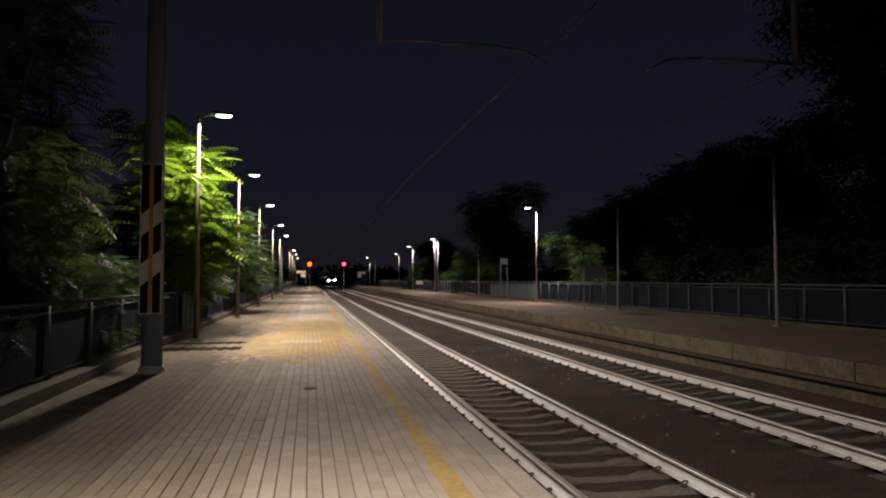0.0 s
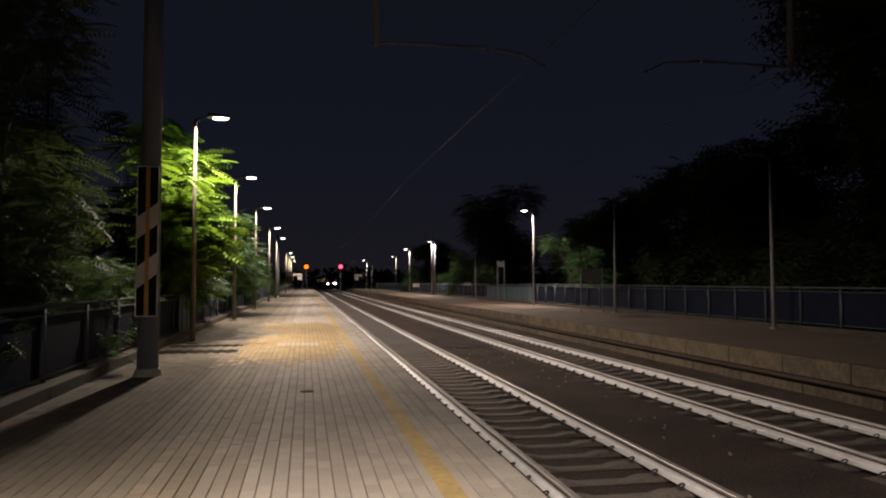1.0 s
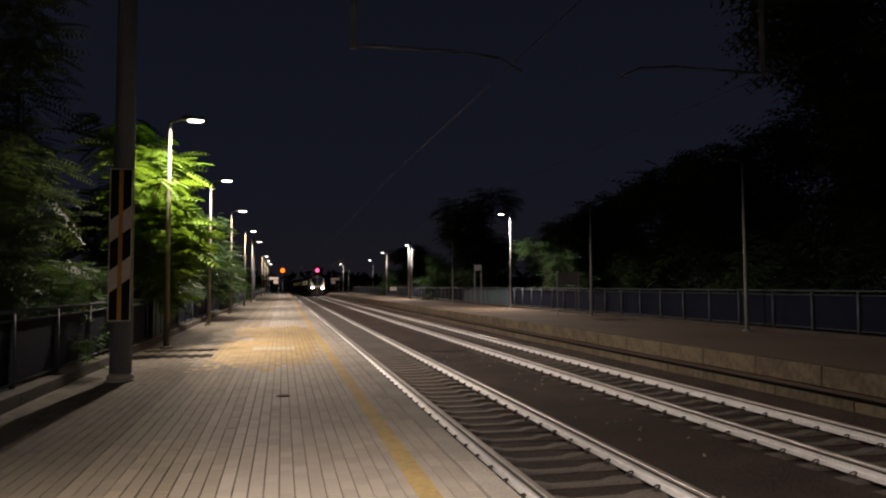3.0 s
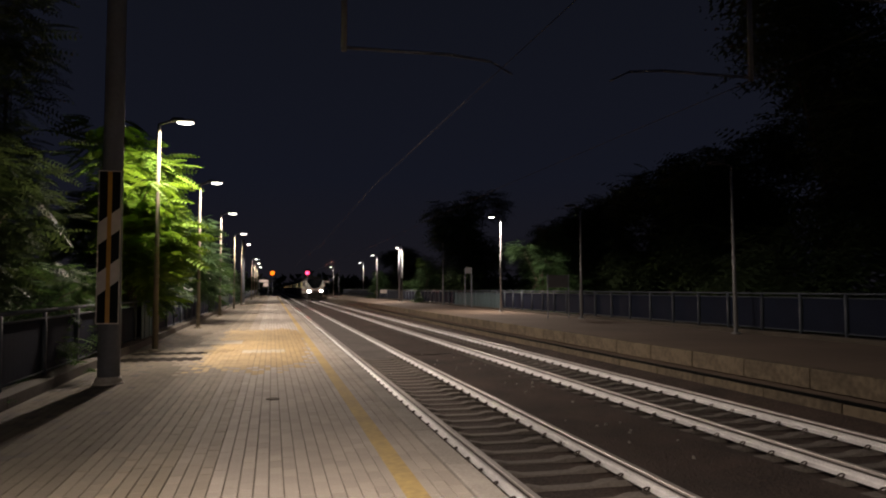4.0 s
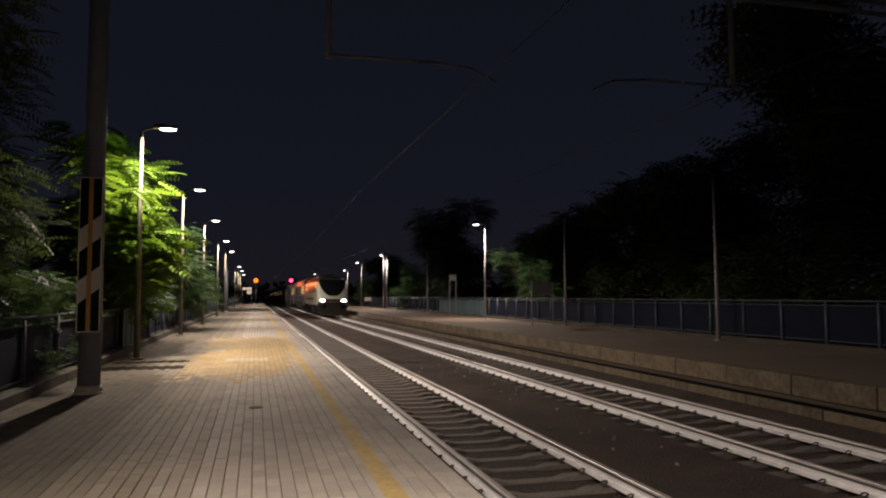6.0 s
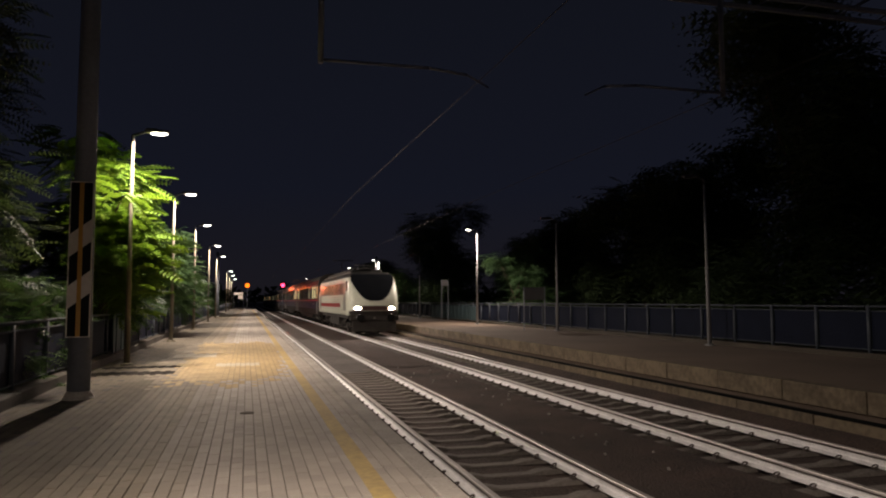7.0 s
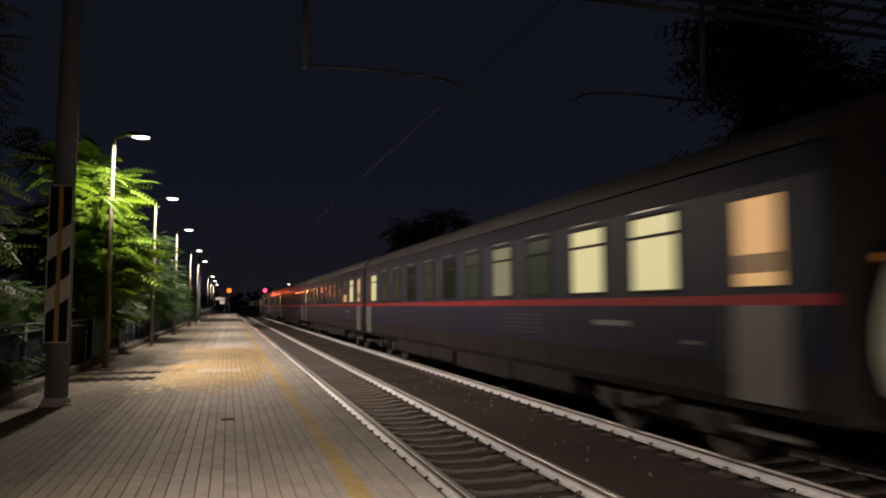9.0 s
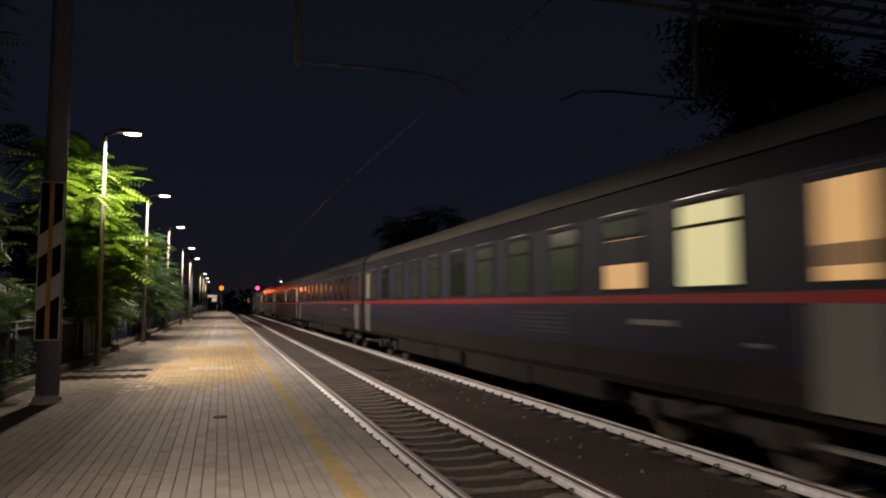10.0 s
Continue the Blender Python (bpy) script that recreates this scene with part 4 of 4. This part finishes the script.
def coach_meshes():
    c = COACH_MESH
    c["body"], c["body_clean"] = coach_shell(ROOF_SOOT), coach_shell(COACH_ROOF)
    bm = bmesh.new()
    for z0, z1 in ((2.20, 2.25), (3.30, 3.35), (3.00, 3.045)):
        box(bm, 1.415, -0.60, z0, 1.447, 0.60, z1)
    for y in (-0.60, 0.55):
        box(bm, 1.415, y, 2.25, 1.447, y + 0.05, 3.30)
    c["frame"] = mesh_of("window_frame", bm, BLACK)
    for key, m in (("warm", WARM_WINDOW), ("curtain", CURTAIN_WINDOW), ("dim", DIM_WINDOW), ("half", HALF_LIT), ("dark", DARK_GLASS)):
        c["low_" + key] = pane_mesh("pane", 1.432, 1.08, 2.25, 3.0, m)
        c["top_" + key] = pane_mesh("pane", 1.432, 1.08, 3.05, 3.30, m)
        c["door_" + key] = pane_mesh("pane", 1.446, 0.68, 2.25, 3.27, m)
    c["door_band"] = pane_mesh("blind", 1.452, 0.66, 2.40, 2.62, glow("brown_blind", (0.55, 0.30, 0.12), 0.22))
    c["half"] = pane_mesh("blind", 1.440, 1.07, 2.62, 2.99, COACH_GREY)
    bm = bmesh.new()
    box(bm, 1.40, -0.46, 0.92, 1.444, 0.46, 2.03, 0, 0.012)
    box(bm, 1.40, -0.46, 2.03, 1.441, 0.46, 2.15, 1)
    box(bm, 1.40, -0.46, 2.15, 1.444, 0.46, 3.36, 2, 0.012)
    tube(bm, (1.46, -0.52, 1.2), (1.46, -0.52, 2.0), 0.018, seg=6)
    box(bm, 1.30, -0.45, 0.55, 1.42, 0.45, 0.60)
    c["door"] = mesh_of("door", bm, [DOOR_GREY, TRAIN_RED, COACH_GREY])
    bm = bmesh.new()
    tube(bm, (1.388, 0.1, 3.76), (1.388, L_COACH - 0.1, 3.76), 0.014, seg=6)
    c["gutter"] = mesh_of("gutter", bm, CANTRAIL)
    bm = bmesh.new()
    box(bm, 1.420, -0.52, 3.400, 1.448, 0.30, 3.414)
    c["drip"] = mesh_of("drip_rail", bm, BRIGHT_TRIM)
    bm = bmesh.new()
    for z in (1.50, 1.585, 1.67, 1.755, 1.84):
        box(bm, 1.41, -1.15, z, 1.437, 1.15, z + 0.028)
    for y in (-1.18, -0.02, 1.15):
        box(bm, 1.41, y, 1.50, 1.440, y + 0.03, 1.868)
    c["grille"] = mesh_of("vent_grille", bm, GRILLE)
    bm = bmesh.new()
    box(bm, 1.41, -0.13, 1.52, 1.436, 0.13, 1.57, 0, 0.004)
    c["tag"] = mesh_of("small_plate", bm, DOOR_GREY)
    for k, (y0, y1, z0) in enumerate(((6.0, 8.9, 0.46), (8.98, 12.9, 0.42), (13.25, 15.5, 0.47), (15.58, 20.1, 0.44))):
        bm = bmesh.new()
        box(bm, -1.345, y0, z0, 1.345, y1, 0.86, 0, 0.04)
        c["chest%d" % k] = mesh_of("equipment_box", bm, COACH_DIRT)
    bm = bmesh.new()
    box(bm, -0.75, -0.46, 1.0, 0.75, 0.0, 3.5, 0, 0.05)
    c["gangway"] = mesh_of("gangway", bm, UNDER)
    bm = bmesh.new()
    box(bm, 1.425, 0, 1.72, 1.437, 1.1, 1.80)
    c["plate"] = mesh_of("plate", bm, DOOR_GREY)
    bm = bmesh.new()
    box(bm, -0.4, 0, 4.30, 0.4, 0.7, 4.385, 0, 0.02)
    c["vent"] = mesh_of("roof_vent", bm, COACH_ROOF)


def coach(lights, label, body="body"):
    """lights: one letter a window from the front: W warm, H half-drawn, C curtain, D dim, - dark; first and last are the doors'."""
    c, co = COACH_MESH, thing("passenger_coach", label, "railway coach", "coaches")
    part("body", c[body], None, co)
    key = {"W": "warm", "C": "curtain", "D": "dim", "-": "dark", "M": "half", "H": "curtain"}
    for s in (0, 180):
        flip = pose(0, L_COACH if s else 0, 0, 0, 0, s)
        for y, l in ((1.05, lights[0]), (L_COACH - 1.05, lights[-1])):
            d = part("door", c["door"], None, co, "grey entrance door", pose(0, y, 0, 0, 0, s))
            part("pane", c["door_" + key[l]], None, d)
            if l == "C":
                part("blind", c["door_band"], None, d, "brown half-drawn blind")
        for k in range(11):
            l = lights[k + 1]
            win = part("window_frame", c["frame"], None, co, "", pose(0, 3.2 + k * 2.0 + 0.16 * max(0, k - 5), 0, 0, 0, s))
            part("pane", c["low_" + key[l]], None, win)
            part("drip_rail", c["drip"], None, win)
            part("pane", c["top_" + ("dim" if l == "H" else key[l])], None, win)
            if l == "H":
                part("blind", c["half"], None, win, "half-drawn blind")
        part("gutter", c["gutter"], None, co, "", flip)
        part("vent_grille", c["grille"], None, co, "", pose(0, 8.2, 0, 0, 0, s))
        part("small_plate", c["tag"], None, co, "", pose(0, 2.35, 0, 0, 0, s))
        part("plate", c["plate"], None, co, "", pose(0, 3.4, 0, 0, 0, 0) if not s else pose(0, 5.0, 0, 0, 0, 180))
    part("gangway", c["gangway"], None, co)
    for k in range(4):
        part("equipment_box", c["chest%d" % k], None, co)
    for k in range(8):
        part("roof_vent", c["vent"], None, co, "", pose(0, 2.2 + k * 2.9, 0))
    for y in (3.7, L_COACH - 3.7):
        bogie(co, y, 2.55, UNDER)
    return co


coach_meshes()
TRAIN = [(locomotive(), 0.0)]
PATTERNS = ("CWWDMD-D-DDWD", "CWHDDD-DDD-DM", "------D------", "C--D-M------M", "M------M----C", "C-M-----M----", "M-----D---M-C", "CM---------M-")
for k, p in enumerate(PATTERNS):
    label = "dark blue night-train coach with a red stripe and some lit windows"
    TRAIN.append((coach(p, label, "body_clean" if k % 3 == 1 else "body"), L_LOCO + 0.3 + k * (L_COACH + 0.48)))


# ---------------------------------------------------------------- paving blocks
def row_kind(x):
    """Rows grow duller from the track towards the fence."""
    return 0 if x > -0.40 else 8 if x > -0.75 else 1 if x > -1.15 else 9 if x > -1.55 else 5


def paving(parent):
    """Blocks in long rows; the nearest are single pieces, the rest one mesh."""
    wid, ln, gap = 0.109, 0.218, 0.008
    mats = [GREY_PAVER, BEIGE_PAVER, OCHRE_PAVER, PALE_PAVER, COPING, DULL_PAVER, DIRTY_PAVER, SHADOW_PAVER, GREY_BEIGE_PAVER, BEIGE_DULL_PAVER]
    t, c = -0.004, 0.004
    x0, x1, y0, y1 = gap / 2, wid - gap / 2, gap / 4, ln - gap / 4
    unit = np.array([(x0, y0, -0.02), (x1, y0, -0.02), (x1, y1, -0.02), (x0, y1, -0.02), (x0, y0, t), (x1, y0, t), (x1, y1, t), (x0, y1, t),
                     (x0 + c, y0 + c, 0), (x1 - c, y0 + c, 0), (x1 - c, y1 - c, 0), (x0 + c, y1 - c, 0)])
    quads = [(8, 9, 10, 11), (0, 1, 5, 4), (1, 2, 6, 5), (2, 3, 7, 6), (3, 0, 4, 7), (4, 5, 9, 8), (5, 6, 10, 9), (6, 7, 11, 10), (7, 4, 8, 11)]
    tight = unit.copy()   # the older blocks towards the fence lie closer and their joints are filled
    tight[:, 0] = wid / 2 + (unit[:, 0] - wid / 2) * (wid - 0.003) / (wid - gap)
    single = [raw_mesh("paver", unit.tolist(), quads, [m]) for m in mats]
    rnd = random.Random(3)
    vs, fs, idx = [], [], []
    cols = int((1.414 - KERB_A) / wid)
    made = 0
    far = []
    for i in range(cols):
        x = 1.414 - (i + 1) * wid
        xm = x + wid / 2
        y = 2.3 + (i % 2) * ln / 2
        while y < 34:
            ym = y + ln / 2
            patch = noise.noise((xm * 0.55, ym * 0.16, 4.0))
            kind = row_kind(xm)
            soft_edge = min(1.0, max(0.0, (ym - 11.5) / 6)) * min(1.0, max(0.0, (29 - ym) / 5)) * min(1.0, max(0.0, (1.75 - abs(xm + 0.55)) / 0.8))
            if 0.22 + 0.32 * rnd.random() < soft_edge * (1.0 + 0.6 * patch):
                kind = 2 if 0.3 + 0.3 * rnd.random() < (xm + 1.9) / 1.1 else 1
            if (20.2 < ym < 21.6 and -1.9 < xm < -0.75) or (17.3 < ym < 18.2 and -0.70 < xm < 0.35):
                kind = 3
            # dirty blocks, more of them towards the kerb, darken this side
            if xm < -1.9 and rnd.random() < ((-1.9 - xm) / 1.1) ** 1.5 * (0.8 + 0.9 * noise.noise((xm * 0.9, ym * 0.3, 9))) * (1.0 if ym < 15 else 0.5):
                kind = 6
            # two bands of cast shadow by the lamp pole, painted as dark blocks
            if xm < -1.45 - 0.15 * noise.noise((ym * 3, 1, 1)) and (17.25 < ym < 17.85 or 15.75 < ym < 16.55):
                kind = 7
            dz = rnd.uniform(-0.0025, 0.0015)
            if made < 300 and 4.2 < y < 6.4 and -1.1 < x < 2:
                part("paver", single[kind], None, parent, at=pose(x, y, dz))
                made += 1
            else:
                n = len(vs)
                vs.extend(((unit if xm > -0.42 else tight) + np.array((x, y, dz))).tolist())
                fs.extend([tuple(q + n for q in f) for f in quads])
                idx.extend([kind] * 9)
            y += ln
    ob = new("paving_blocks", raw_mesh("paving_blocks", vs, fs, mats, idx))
    ob.parent = parent
    tagged(ob, "", "", "", "stuff")
    # farther on, whole rows run through
    bm = bmesh.new()
    for i in range(cols):
        x = 1.414 - (i + 1) * wid
        xm = x + wid / 2
        for y in range(34, int(END_A), 7):
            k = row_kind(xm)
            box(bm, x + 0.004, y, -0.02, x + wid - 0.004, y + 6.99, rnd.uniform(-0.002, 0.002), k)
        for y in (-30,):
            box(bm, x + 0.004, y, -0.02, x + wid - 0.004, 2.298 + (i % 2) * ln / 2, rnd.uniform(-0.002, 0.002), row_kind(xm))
    me = mesh_of("paving_rows", bm, mats)
    tagged(part("paving_rows", me, None, parent), kind="stuff")


paving(platform_a)
bm = bmesh.new()
box(bm, 0.940, -30, -0.003, 1.105, END_A, 0.003)
solid("yellow_line", bm, YELLOW_LINE, "worn yellow safety line painted along the platform edge", "floor marking")


def motions():
    for ob, back in TRAIN:
        walk(ob, [(0.5 * k, pose(TRACK_B, FRONT0 - SPEED * 0.5 * k + back, RAIL)) for k in range(21)])


motions()
